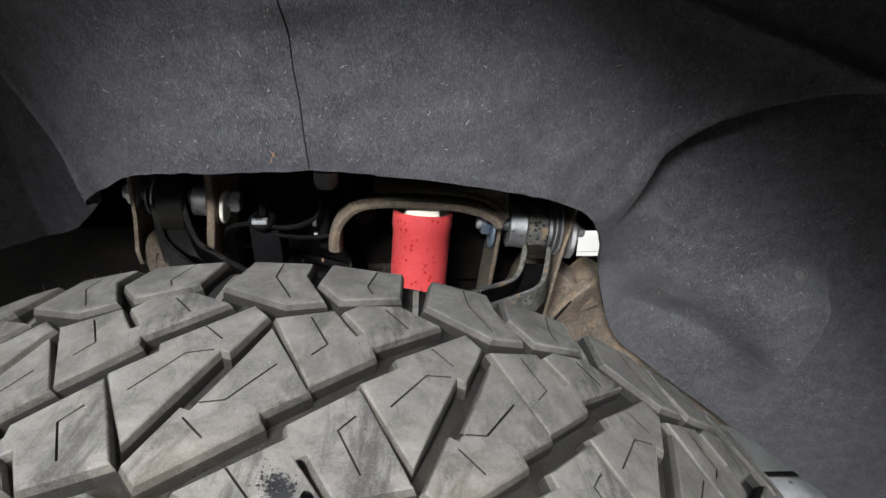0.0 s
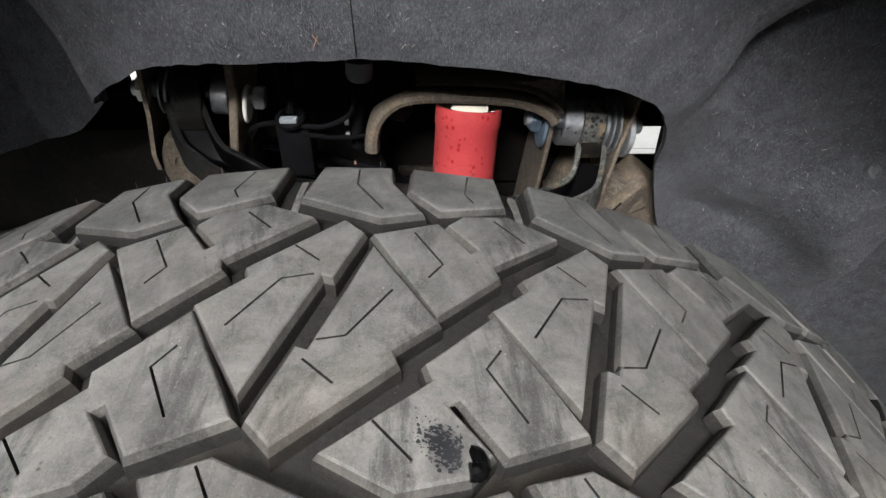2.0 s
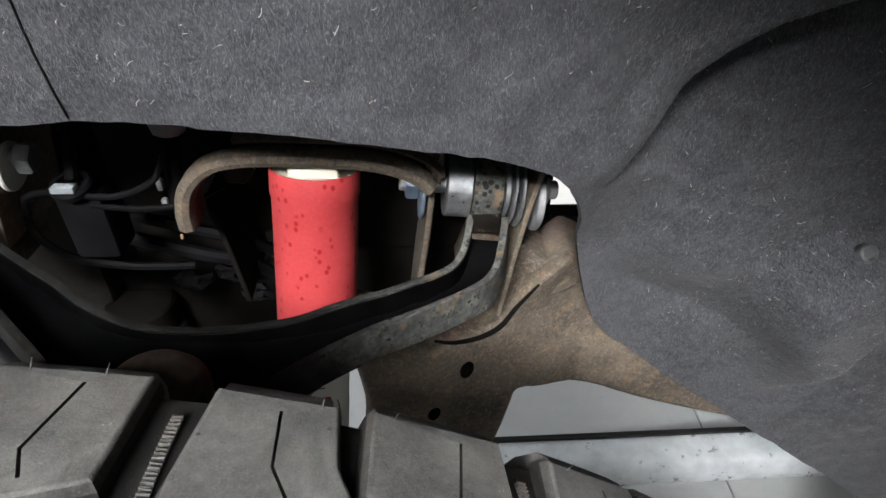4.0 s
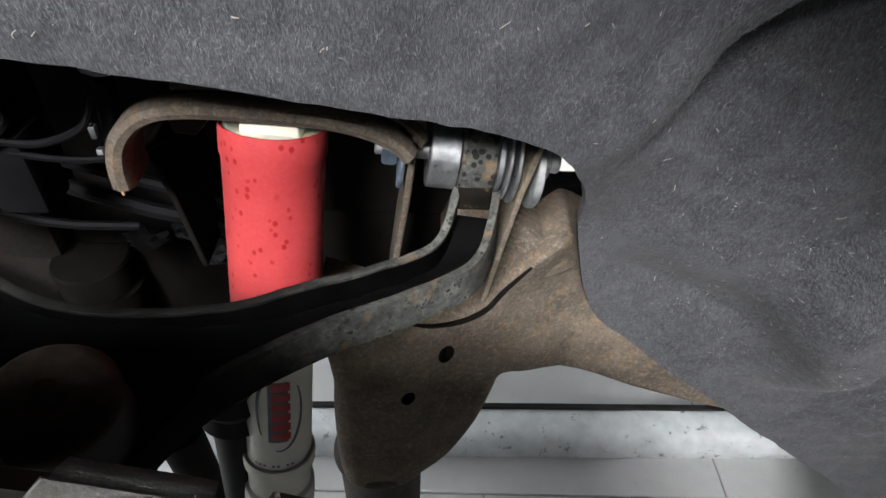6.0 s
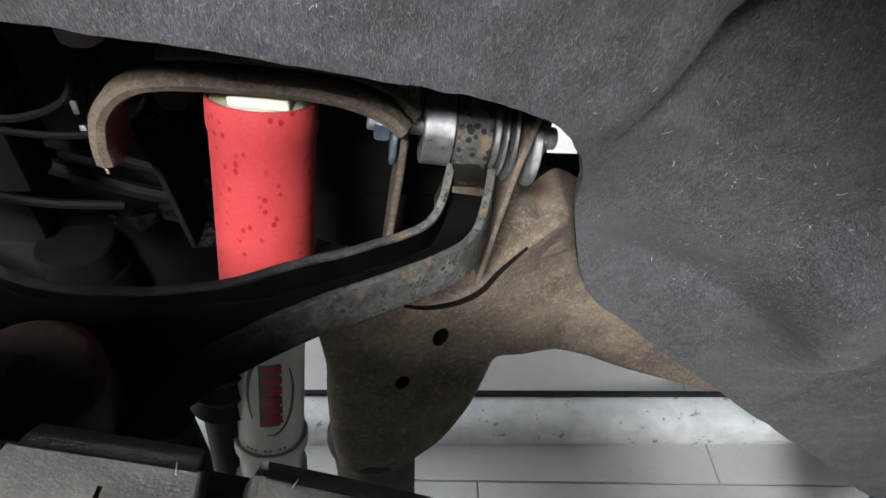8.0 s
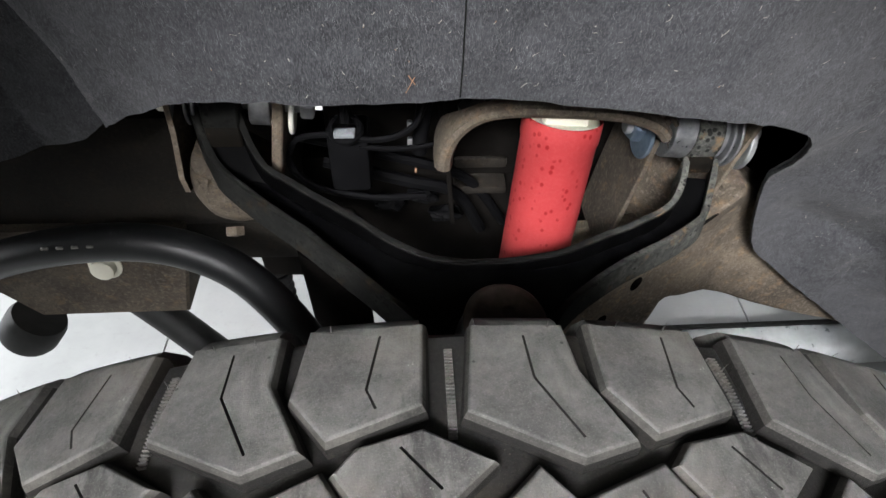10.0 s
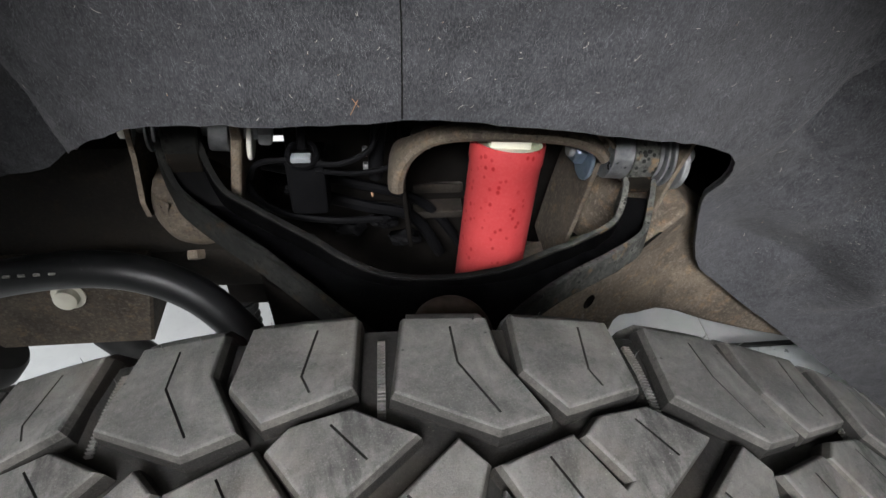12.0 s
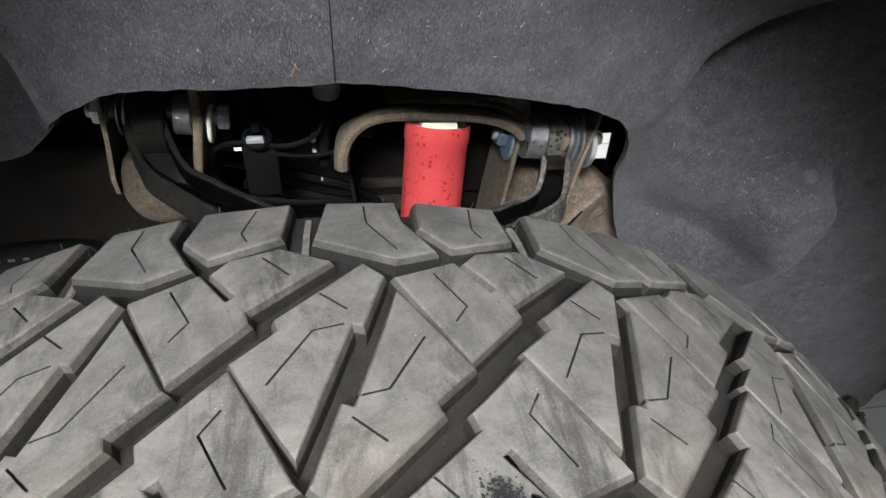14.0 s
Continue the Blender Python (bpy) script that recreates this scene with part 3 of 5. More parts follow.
def lint():
    rnd = random.Random(7)
    verts, faces, mats = [], [], []
    spots = 0
    while spots < 640:
        x, z = rnd.uniform(-0.34, 0.62), rnd.uniform(0.42, 1.02)
        dense = 0.25 + 0.9 * math.exp(-((x - 0.40) / 0.09) ** 2 - ((z - 0.66) / 0.11) ** 2) + 0.35 * math.exp(-((x - 0.0) / 0.12) ** 2 - ((z - 0.9) / 0.06) ** 2)
        if rnd.random() > dense:
            continue
        if -0.3 < x < 0.25 and z < 0.875:
            continue
        if x >= 0.25 and z < 0.70 + (0.29 - x) * 0.95:
            continue
        if x < -0.2 and z < 0.84:
            continue
        spots += 1
        length = rnd.uniform(0.0006, 0.0026) * (2.2 if rnd.random() < 0.12 else 1)
        a, bend, w = rnd.uniform(0, math.pi), rnd.uniform(-1.2, 1.2), rnd.uniform(0.00009, 0.0002)
        s = len(verts)
        px, pz = x, z
        for k in range(4):
            ang = a + bend * k / 3
            nx, nz = -math.sin(ang) * w, math.cos(ang) * w
            y = liner_y(px, pz) - 0.0009 - 0.0006 * math.sin(k)
            verts += [(px + nx, y, pz + nz), (px - nx, y, pz - nz)]
            px += math.cos(ang) * length / 3
            pz += math.sin(ang) * length / 3
        for k in range(3):
            faces.append((s + 2 * k, s + 2 * k + 1, s + 2 * k + 3, s + 2 * k + 2))
            mats.append(0 if rnd.random() < 0.96 else 1)
    # crossed straws below the seam
    for x, z, a, length in ((-0.020, 0.886, 1.15, 0.011), (-0.019, 0.889, 2.0, 0.008), (0.34, 0.70, 1.9, 0.007)):
        k, w = len(verts), 0.00022
        for q in range(4):
            px, pz = x + math.cos(a) * length * (q / 3 - 0.5), z + math.sin(a) * length * (q / 3 - 0.5)
            y = liner_y(px, pz) - 0.0015 - 0.0004 * q
            verts += [(px - math.sin(a) * w, y, pz + math.cos(a) * w), (px + math.sin(a) * w, y, pz - math.cos(a) * w)]
        for q in range(3):
            faces.append((k + 2 * q, k + 2 * q + 1, k + 2 * q + 3, k + 2 * q + 2))
            mats.append(1)
    data = bpy.data.meshes.new("lint")
    data.from_pydata(verts, [], faces)
    data.materials.append(LINT)
    data.materials.append(STRAW)
    data.polygons.foreach_set("material_index", mats)
    tagged(new("lint", data), "pale lint, hairs and straw bits caught in the felt", "lint", kind="stuff")


lint()


def felt_fibres():
    """Loose surface hairs of the needled felt, lying along its nap."""
    rnd = random.Random(19)
    verts, faces = [], []
    edge = sorted((x, z) for x, z in LINER_EDGE)
    lows = [p[0] for p in edge], [p[1] for p in edge]
    for _ in range(70000):
        if rnd.random() < 0.45:
            x, z = rnd.uniform(0.22, 0.58), rnd.uniform(0.50, 0.96)
        else:
            x, z = rnd.uniform(-0.30, 0.36), rnd.uniform(0.84, 1.03)
        if z < np.interp(x, lows[0], lows[1]) + 0.006:
            continue
        tuft = noise.noise((x * 14, z * 14, 8)) + 0.6 * noise.noise((x * 45, z * 45, 4))
        if tuft < rnd.uniform(-0.7, 0.5):
            continue
        pocket = smooth_step((x - 0.20) / 0.12)
        sweep_in = smooth_step((x - 0.30) / 0.14) * smooth_step((0.86 - z) / 0.10)
        ang = radians(84 - 34 * pocket - 46 * sweep_in + 26 * noise.noise((x * 7, z * 7, 1))) + rnd.gauss(0, 0.42)
        length, bend = rnd.uniform(0.0011, 0.0044), rnd.gauss(0, 0.7)
        w, lift = rnd.uniform(0.000025, 0.00006), rnd.uniform(0.0003, 0.0011)
        s, px, pz = len(verts), x, z
        y0, y1 = liner_y(x, z), liner_y(x + math.cos(ang) * length, z + math.sin(ang) * length)
        for k in range(3):
            a = ang + bend * (k / 2 - 0.5)
            nx, nz = -math.sin(a) * w, math.cos(a) * w
            y = y0 + (y1 - y0) * k / 2 - 0.0003 - lift * (1 - abs(k - 1))
            verts += [(px + nx, y, pz + nz), (px - nx, y, pz - nz)]
            px += math.cos(a) * length / 2
            pz += math.sin(a) * length / 2
        faces += [(s, s + 1, s + 3, s + 2), (s + 2, s + 3, s + 5, s + 4)]
    data = bpy.data.meshes.new("felt_fibres")
    data.from_pydata(verts, [], faces)
    data.materials.append(FIBRE)
    tagged(new("felt_fibres", data), "fine grey surface hairs of the charcoal felt liner", "felt hair", kind="stuff")


felt_fibres()


# ---- tyre ----
RADIUS, AXLE_Z, TREAD_Y, REPEATS = 0.4235, 0.4515, 0.0095, 25
ROUND = 1.042
PITCH = 360.0 / REPEATS


def crown(w):
    """How far the tread falls off towards its shoulders."""
    return 0.0055 * (abs(w) / 0.108) ** 6


def on_tyre(u, w, depth, base=0.0):
    """A point on the tread: metres along, metres across, metres below the crown."""
    a = base + u / RADIUS
    r = RADIUS - depth - crown(w)
    return Vector((r * math.sin(a), w, r * math.cos(a)))


def metres(points):
    return [(radians(a * ROUND) * RADIUS, w) for a, w in points]


def slit(points, width=0.0012):
    """A thin closed outline along a line of (degrees, metres)."""
    p = [Vector(q) for q in metres(points)]
    left, right = [], []
    for i, q in enumerate(p):
        t = (p[min(i + 1, len(p) - 1)] - p[max(i - 1, 0)]).normalized()
        nrm = Vector((-t.y, t.x)) * width / 2
        left.append(tuple(q + nrm))
        right.append(tuple(q - nrm))
    return left + right[::-1]


# outlines of one repeat: degrees round the tyre and metres across, from the middle of the pattern
NARROW = [(-2.70, 0.0830), (-2.45, 0.1140), (3.0, 0.1140), (2.95, 0.0775), (-0.95, 0.0670)]
WIDE = [(-8.35, 0.1125), (-3.95, 0.1125), (-3.80, 0.0895), (-2.05, 0.0640), (-4.35, 0.0585), (-8.90, 0.0745)]
HOOK = [(-4.55, 0.0455), (-1.15, 0.0560), (0.55, 0.0370), (1.10, 0.0400), (-0.50, 0.0560), (0.35, 0.0635), (3.00, 0.0685), (5.75, 0.0575), (1.60, 0.0305), (1.85, 0.0240), (-1.35, -0.0010)]
WEDGE = [(-6.25, 0.0550), (-5.20, 0.0465), (-6.40, 0.0180), (-6.95, 0.0195), (-8.35, -0.0135), (-9.25, -0.0370), (-12.45, 0.0040), (-10.40, 0.0185), (-10.65, 0.0240)]
SLITS = {
    "narrow": [[(1.05, 0.1080), (0.60, 0.0840), (1.05, 0.0765)]],
    "wide": [[(-6.0, 0.1060), (-5.9, 0.0865), (-4.25, 0.0645)]],
    "hook": [[(-2.45, 0.0480), (-1.0, 0.0280), (-1.75, 0.0190)], [(2.1, 0.0630), (3.7, 0.0495)]],
    "wedge": [[(-8.55, 0.0370), (-7.15, 0.0270)], [(-7.3, 0.0190), (-8.8, 0.0165), (-10.7, -0.0075)]],
}
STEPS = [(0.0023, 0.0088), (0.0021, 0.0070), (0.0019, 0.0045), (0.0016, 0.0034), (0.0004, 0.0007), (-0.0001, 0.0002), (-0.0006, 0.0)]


def tread_mesh(name, outline, slits, turn=False):
    k = -1 if turn else 1
    da, dw = (0.35, -0.0035) if turn else (0.0, 0.0)
    poly = ccw(metres([(a * k, w * k) for a, w in outline]))
    holes = [slit([((a + da) * k, (w + dw) * k) for a, w in s], 0.0009) for s in slits]
    bm = bmesh.new()
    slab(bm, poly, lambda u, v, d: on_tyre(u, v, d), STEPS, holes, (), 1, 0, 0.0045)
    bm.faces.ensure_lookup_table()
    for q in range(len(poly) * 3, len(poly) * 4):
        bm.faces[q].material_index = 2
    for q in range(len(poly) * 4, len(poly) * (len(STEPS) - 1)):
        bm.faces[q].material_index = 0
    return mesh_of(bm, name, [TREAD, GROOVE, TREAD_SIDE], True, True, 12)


def tyre():
    root = thing("tyre", "dusty black all-terrain tyre with deep angular tread blocks", "tyre", (0, TREAD_Y, AXLE_Z))
    bm = bmesh.new()
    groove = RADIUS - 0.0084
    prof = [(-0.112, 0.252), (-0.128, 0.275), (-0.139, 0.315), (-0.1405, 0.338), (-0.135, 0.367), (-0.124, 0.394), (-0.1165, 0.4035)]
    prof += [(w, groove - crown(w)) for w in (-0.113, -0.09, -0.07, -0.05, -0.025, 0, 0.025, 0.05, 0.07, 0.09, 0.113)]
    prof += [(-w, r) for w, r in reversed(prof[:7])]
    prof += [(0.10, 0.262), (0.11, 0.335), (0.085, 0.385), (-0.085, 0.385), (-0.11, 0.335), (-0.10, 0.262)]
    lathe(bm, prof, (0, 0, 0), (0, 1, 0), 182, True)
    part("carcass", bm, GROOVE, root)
    kinds = [("narrow", NARROW), ("wide", WIDE), ("hook", HOOK), ("wedge", WEDGE)]
    start = 8.55 * ROUND
    for turn in (False, True):
        for name, outline in kinds:
            data = tread_mesh("tread_block", outline, SLITS[name], turn)
            for i in range(REPEATS):
                ob = new("tread_block", data)
                ob.parent = root
                ob.matrix_basis = pose(0, 0, 0, 0, start + PITCH * i, 0)
    # fine cross ribs on the floor of the shoulder grooves, and the moulding hairs
    for sign in (-1, 1):
        bm = bmesh.new()
        for q in range(25):
            w = 0.069 + 0.0015 * q
            ends = [(4.25 - 0.20, w), (4.25 + 0.20, w)]
            v = []
            for a, c in ends:
                u = radians(a * ROUND) * RADIUS * sign
                for e, dep in ((-0.0005, 0.0090), (-0.0003, 0.0070), (0.0003, 0.0070), (0.0005, 0.0090)):
                    v.append(bm.verts.new(on_tyre(u, (c + e) * sign, dep)))
            for f in ((0, 1, 5, 4), (1, 2, 6, 5), (2, 3, 7, 6), (0, 3, 2, 1), (4, 5, 6, 7)):
                bm.faces.new([v[z] for z in f])
        data = mesh_of(bm, "groove_rib", [TREAD])
        for i in range(REPEATS):
            ob = new("groove_rib", data)
            ob.parent = root
            ob.matrix_basis = pose(0, 0, 0, 0, start + PITCH * i, 0)
    bm = bmesh.new()
    sweep(bm, [(0, 0, 0), (0.0001, 0.0004, 0.002), (0.0004, 0.0006, 0.0045)], circle(0.00022, 5), (0, 1, 0), True, lambda k: 1 - 0.6 * k)
    data = mesh_of(bm, "vent_hair", [TREAD])
    rnd = random.Random(3)
    for i in range(-4, 7):
        for a, w in ((-1.3, 0.1125), (1.6, 0.1125), (-7.6, 0.1105), (-4.9, 0.1105), (4.2, 0.099)):
            if rnd.random() < 0.75:
                ob = new("vent_hair", data)
                ob.parent = root
                depth = 0.0068 if a == 4.2 else 0.0012
                ob.matrix_basis = Matrix.Translation(on_tyre(0, w, depth, radians(start + PITCH * i + a * ROUND + rnd.uniform(-0.4, 0.4)))) @ pose(0, 0, 0, rnd.uniform(-14, 14), start + PITCH * i + a + rnd.uniform(-12, 12), 0)
    # shoulder lugs that carry the outer rows down onto the sidewall
    for sign in (-1, 1):
        for name, (a0, a1) in (("narrow", (-2.3, 2.85)), ("wide", (-8.2, -4.1))):
            bm = bmesh.new()
            rows = []
            for a in np.linspace(a0, a1, 5):
                u = radians(a * ROUND * sign)
                line = []
                for w, r in ((0.1115, 0.4160), (0.1155, 0.4140), (0.1205, 0.4095), (0.1265, 0.3970), (0.1290, 0.3820), (0.1230, 0.3775)):
                    line.append(bm.verts.new((r * math.sin(u), w * sign, r * math.cos(u))))
                low = bm.verts.new((0.388 * math.sin(u), 0.105 * sign, 0.388 * math.cos(u)))
                rows.append(line + [low])
            for p, q in zip(rows, rows[1:]):
                for j in range(len(p)):
                    bm.faces.new((p[j], q[j], q[(j + 1) % len(p)], p[(j + 1) % len(p)]))
            bm.faces.new(rows[0][::-1])
            bm.faces.new(rows[-1])
            data = mesh_of(bm, "shoulder_lug", [TREAD])
            for i in range(REPEATS):
                ob = new("shoulder_lug", data)
                ob.parent = root
                ob.matrix_basis = pose(0, 0, 0, 0, start + PITCH * i, 0)
    return root


tyre()


# ---- tar in a tread slot, dirt on the liner ----
def on_tread(deg, y, lift):
    a = radians(deg * ROUND)
    r = RADIUS + lift
    return Vector((r * math.sin(a), y, AXLE_Z + r * math.cos(a)))


def tar_smear():
    root = thing("tar_smear", "glossy black tar smear stuck in a tread slot", "tar", tuple(on_tread(8.3, -0.044, 0)))
    inv = Matrix.Translation(-on_tread(8.3, -0.044, 0))
    bm = bmesh.new()
    line = [on_tread(a, y, h) for a, y, h in ((7.30, -0.024, -0.0045), (7.86, -0.035, -0.0035), (8.32, -0.044, -0.0025), (8.60, -0.049, -0.001), (8.55, -0.0525, 0.0002), (8.15, -0.053, 0.0004))]
    sweep(bm, spline(line, 5), circle(0.0030, 9), (1, 0, 0), True, lambda k: 0.6 + 0.5 * math.sin(9 * k) ** 2 * (1 - k) + 0.3 * k)
    part("blob", bm, BLACK_GLOSS, root).matrix_parent_inverse = inv
    bm = bmesh.new()
    rnd = random.Random(5)
    for k in range(900):
        g = rnd.gauss(0, 1)
        a, y = 7.28 + 0.36 * rnd.gauss(0, 1) - 0.25 * g, -0.0460 + 0.0038 * g
        if a > 7.9 or y < -0.0545 or y > -0.03:
            continue
        r = 0.00013 + 0.0006 * rnd.random() ** 3
        ring = [bm.verts.new(on_tread(a + math.degrees(r * rnd.uniform(0.6, 1.3) * math.cos(q) / RADIUS), y + r * rnd.uniform(0.6, 1.3) * math.sin(q), 0.0003 + 0.000002 * k)) for q in np.arange(7) * math.pi * 2 / 7]
        bm.faces.new(ring)
    part("spatter", bm, INK, root, "blue-black spatter on the rubber").matrix_parent_inverse = inv


tar_smear()


def dirt_clump():
    bm = bmesh.new()
    bmesh.ops.create_icosphere(bm, subdivisions=4, radius=1.0)
    for v in bm.verts:
        k = 1 + 0.35 * noise.noise(v.co * 2.2) + 0.22 * noise.noise(v.co * 6) + 0.12 * noise.noise(v.co * 15)
        v.co = Vector((0.750 + 0.045 * v.co.x * k, 0.372 + 0.035 * v.co.y * k, 0.243 + 0.045 * v.co.z * k))
    tagged(part("dirt_clump", bm, LEAFY), "dark mossy dirt clump stuck to the liner edge", "dirt")


dirt_clump()


# ---- upper control arm ----
PIVOT_L, PIVOT_R = Vector((-0.190, 0.362, 0.814)), Vector((0.262, 0.378, 0.764))
AXIS = (PIVOT_R - PIVOT_L).normalized()


def on_axis(x):
    return PIVOT_L + AXIS * ((x - PIVOT_L.x) / AXIS.x)


ARM_A, ARM_B, ARM_C = Vector((-0.186, 0.352, 0.812)), Vector((0.262, 0.372, 0.762)), Vector((0.031, 0.205, 0.768))
ARM_N = (ARM_B - ARM_A).cross(ARM_C - ARM_A).normalized()


def arm_z(x, y, off):
    return ARM_A.z - (ARM_N.x * (x - ARM_A.x) + ARM_N.y * (y - ARM_A.y)) / ARM_N.z + off


ARM_OUT = [(0.2185, 0.3560), (0.2160, 0.344), (0.2100, 0.328), (0.2010, 0.3145), (0.1855, 0.3025), (0.165, 0.2895), (0.146, 0.2785), (0.1265, 0.2672), (0.1005, 0.2485), (0.0815, 0.232), (0.066, 0.213), (0.052, 0.190), (0.034, 0.180),
           (0.014, 0.186), (-0.006, 0.204), (-0.022, 0.2185), (-0.036, 0.2290), (-0.047, 0.239), (-0.0695, 0.258), (-0.093, 0.278), (-0.117, 0.296), (-0.138, 0.3125), (-0.158, 0.331), (-0.167, 0.344), (-0.171, 0.356)]
ARM_IN = [(-0.1405, 0.358), (-0.1385, 0.347), (-0.128, 0.3345), (-0.1046, 0.3200), (-0.080, 0.3045), (-0.056, 0.2905), (-0.040, 0.280), (-0.017, 0.271), (0.0067, 0.2685), (0.039, 0.2705), (0.064, 0.2735), (0.088, 0.2785), (0.105, 0.2855), (0.119, 0.2925),
          (0.136, 0.3005), (0.152, 0.3095), (0.167, 0.3180), (0.1810, 0.3295), (0.1890, 0.341), (0.1935, 0.3560)]
ARM_TOP, ARM_WEB, ARM_LOW = -0.028, -0.046, -0.0515


def control_arm():
    root = thing("upper_control_arm", "black stamped steel upper control arm with chalky worn flanges", "control arm", (0.031, 0.205, 0.77))
    inv = Matrix.Translation(-Vector((0.031, 0.205, 0.77)))

    def add(name, bm, mat, label=""):
        ob = part(name, bm, mat, root, label)
        ob.matrix_parent_inverse = inv
        return ob

    out = [(p.x, p.y) for p in spline([(x, y, 0) for x, y in ARM_OUT], 4)]
    inn = [(p.x, p.y) for p in spline([(x, y, 0) for x, y in ARM_IN], 4)]
    def rise(y):
        """The channel climbs towards the bushings."""
        return smooth_step((y - 0.328) / 0.030)

    # web
    bm = bmesh.new()
    poly = out + inn
    extra = [(x, y) for x in np.arange(-0.18, 0.23, 0.008) for y in np.arange(0.18, 0.39, 0.008) if inside((x, y), ccw(poly))]
    slab(bm, poly, lambda u, v, d: Vector((u, v, arm_z(u, v, ARM_WEB) + (0.017 if u > 0 else 0.047) * rise(v) + 0.0025 * noise.noise((u * 60, v * 60, 4)) * (1 - rise(v)) + d)), [(0, -0.004), (0, 0.0)], (), extra)
    add("web", bm, BLACK_GLOSS)
    # flanges: thin upright walls with a rounded, slightly rolled top edge
    for name, line in (("outer_flange", out), ("inner_flange", inn)):
        bm = bmesh.new()
        rows = []
        last = len(line) - 1
        for i, (x, y) in enumerate(line):
            a, b = line[max(i - 1, 0)], line[min(i + 1, last)]
            t = Vector((b[0] - a[0], b[1] - a[1], 0)).normalized()
            s = Vector((t.y, -t.x, 0))
            k = i / last
            # the walls sink where the plate widens round the ball joint
            sink = 0.013 * (1 - smooth_step(abs(k - 0.50) / 0.13)) if name == "outer_flange" else 0.009 * (1 - smooth_step(abs(k - 0.45) / 0.20))
            zt = arm_z(x, y, ARM_TOP - sink) + (0.020 if x > 0 else 0.056) * rise(y) + 0.0007 * noise.noise((x * 70, y * 70, 2))
            zb = arm_z(x, y, ARM_LOW) + (0.012 if x > 0 else 0.040) * rise(y)
            w = 0.0019
            roll = 0.0014
            h = zt - zb
            prof = [(-w * 0.9 - 0.0012, zb), (w, zb), (w, zb + 0.75 * h), (w + roll, zt - 0.0022), (w + roll * 0.8, zt - 0.0006), (w * 0.4, zt), (-w * 0.8, zt - 0.0005), (-w, zt - 0.0018), (-w - 0.0004, zb + 0.5 * h)]
            rows.append([bm.verts.new((x + s.x * q, y + s.y * q, z)) for q, z in prof])
        for p, q in zip(rows, rows[1:]):
            for j in range(9):
                f = bm.faces.new((p[j], p[(j + 1) % 9], q[(j + 1) % 9], q[j]))
                f.material_index = 1 if j in (0, 1, 2) else 0
        bm.faces.new(rows[0])
        bm.faces.new(rows[-1][::-1])
        add(name, bm, [BLACK_WORN, BLACK_GLOSS], "chalky grey flange with black speckles and rust chips")
    # necks and eyes round the two bushings
    for x, sign in ((0.2047, 1), (-0.150, -1)):
        c = on_axis(x)
        half = 0.0105 if sign > 0 else 0.0125
        bm = bmesh.new()
        lathe(bm, [(-half, 0.0165), (-half, 0.0235), (-half + 0.0015, 0.025), (half - 0.0015, 0.025), (half, 0.0235), (half, 0.0165)], c, AXIS, 32, True)
        add("bushing_eye", bm, EYE_PAINT, "speckled grey eye of the arm" if sign > 0 else "black eye of the arm")
        bm = bmesh.new()
        neck = spline([(c.x, c.y - 0.0215, c.z - 0.024), (c.x, c.y - 0.0220, c.z - 0.019), (c.x, c.y - 0.0220, c.z - 0.014), (c.x, c.y - 0.0205, c.z - 0.008)], 4)
        sweep(bm, neck, box_profile(2 * half - 0.001, 0.005, 0.001), (0, -1, 0.6))
        add("neck", bm, NECK, "rust-stained neck")
    # ball joint cap
    bm = bmesh.new()
    up = Vector((ARM_N.x, ARM_N.y, ARM_N.z))
    up = up if up.z > 0 else -up
    base = Vector((0.0335, 0.2015, 0.758))
    lathe(bm, [(0, 0.0255), (0.004, 0.0255), (0.006, 0.024), (0.009, 0.0225), (0.0115, 0.0195), (0.0125, 0.015), (0.0125, 0.005), (0.0105, 0.004), (0.0105, 0)], base, up, 32)
    add("ball_joint_cap", bm, RUST, "round rusty brown ball joint cap")
    bm = bmesh.new()
    lathe(bm, [(0, 0.024), (-0.020, 0.0265), (-0.036, 0.026), (-0.044, 0.022), (-0.056, 0.017), (-0.058, 0.0)], base, up, 24)
    add("ball_joint_boot", bm, BLACK_RUBBER)


control_arm()


# ---- pivot bolts ----
def pivot_bolt(name, label, items, shaft):
    root = thing(name, label, "bolt", tuple(on_axis(items[0][1])), "control arm pivot bolts")
    inv = Matrix.Translation(-on_axis(items[0][1]))
    bm = bmesh.new()
    disc(bm, on_axis(shaft[0]), AXIS, 0.0068, (shaft[1] - shaft[0]) / AXIS.x, 0.001, 20)
    part("shaft", bm, DULL_ZINC, root).matrix_parent_inverse = inv
    for kind, x0, x1, r, mat, lab in items:
        bm = bmesh.new()
        t = (x1 - x0) / AXIS.x
        if kind in ("bolt_head", "nut"):
            hexagon(bm, on_axis(x0), AXIS, r, t)
        elif kind == "cam_washer":
            disc(bm, on_axis(x0) + Vector((0, -0.002, -0.006)), AXIS, r, t, 0.001, 32)
        else:
            disc(bm, on_axis(x0), AXIS, r, t, 0.0008, 32)
        part(kind, bm, mat, root, lab).matrix_parent_inverse = inv


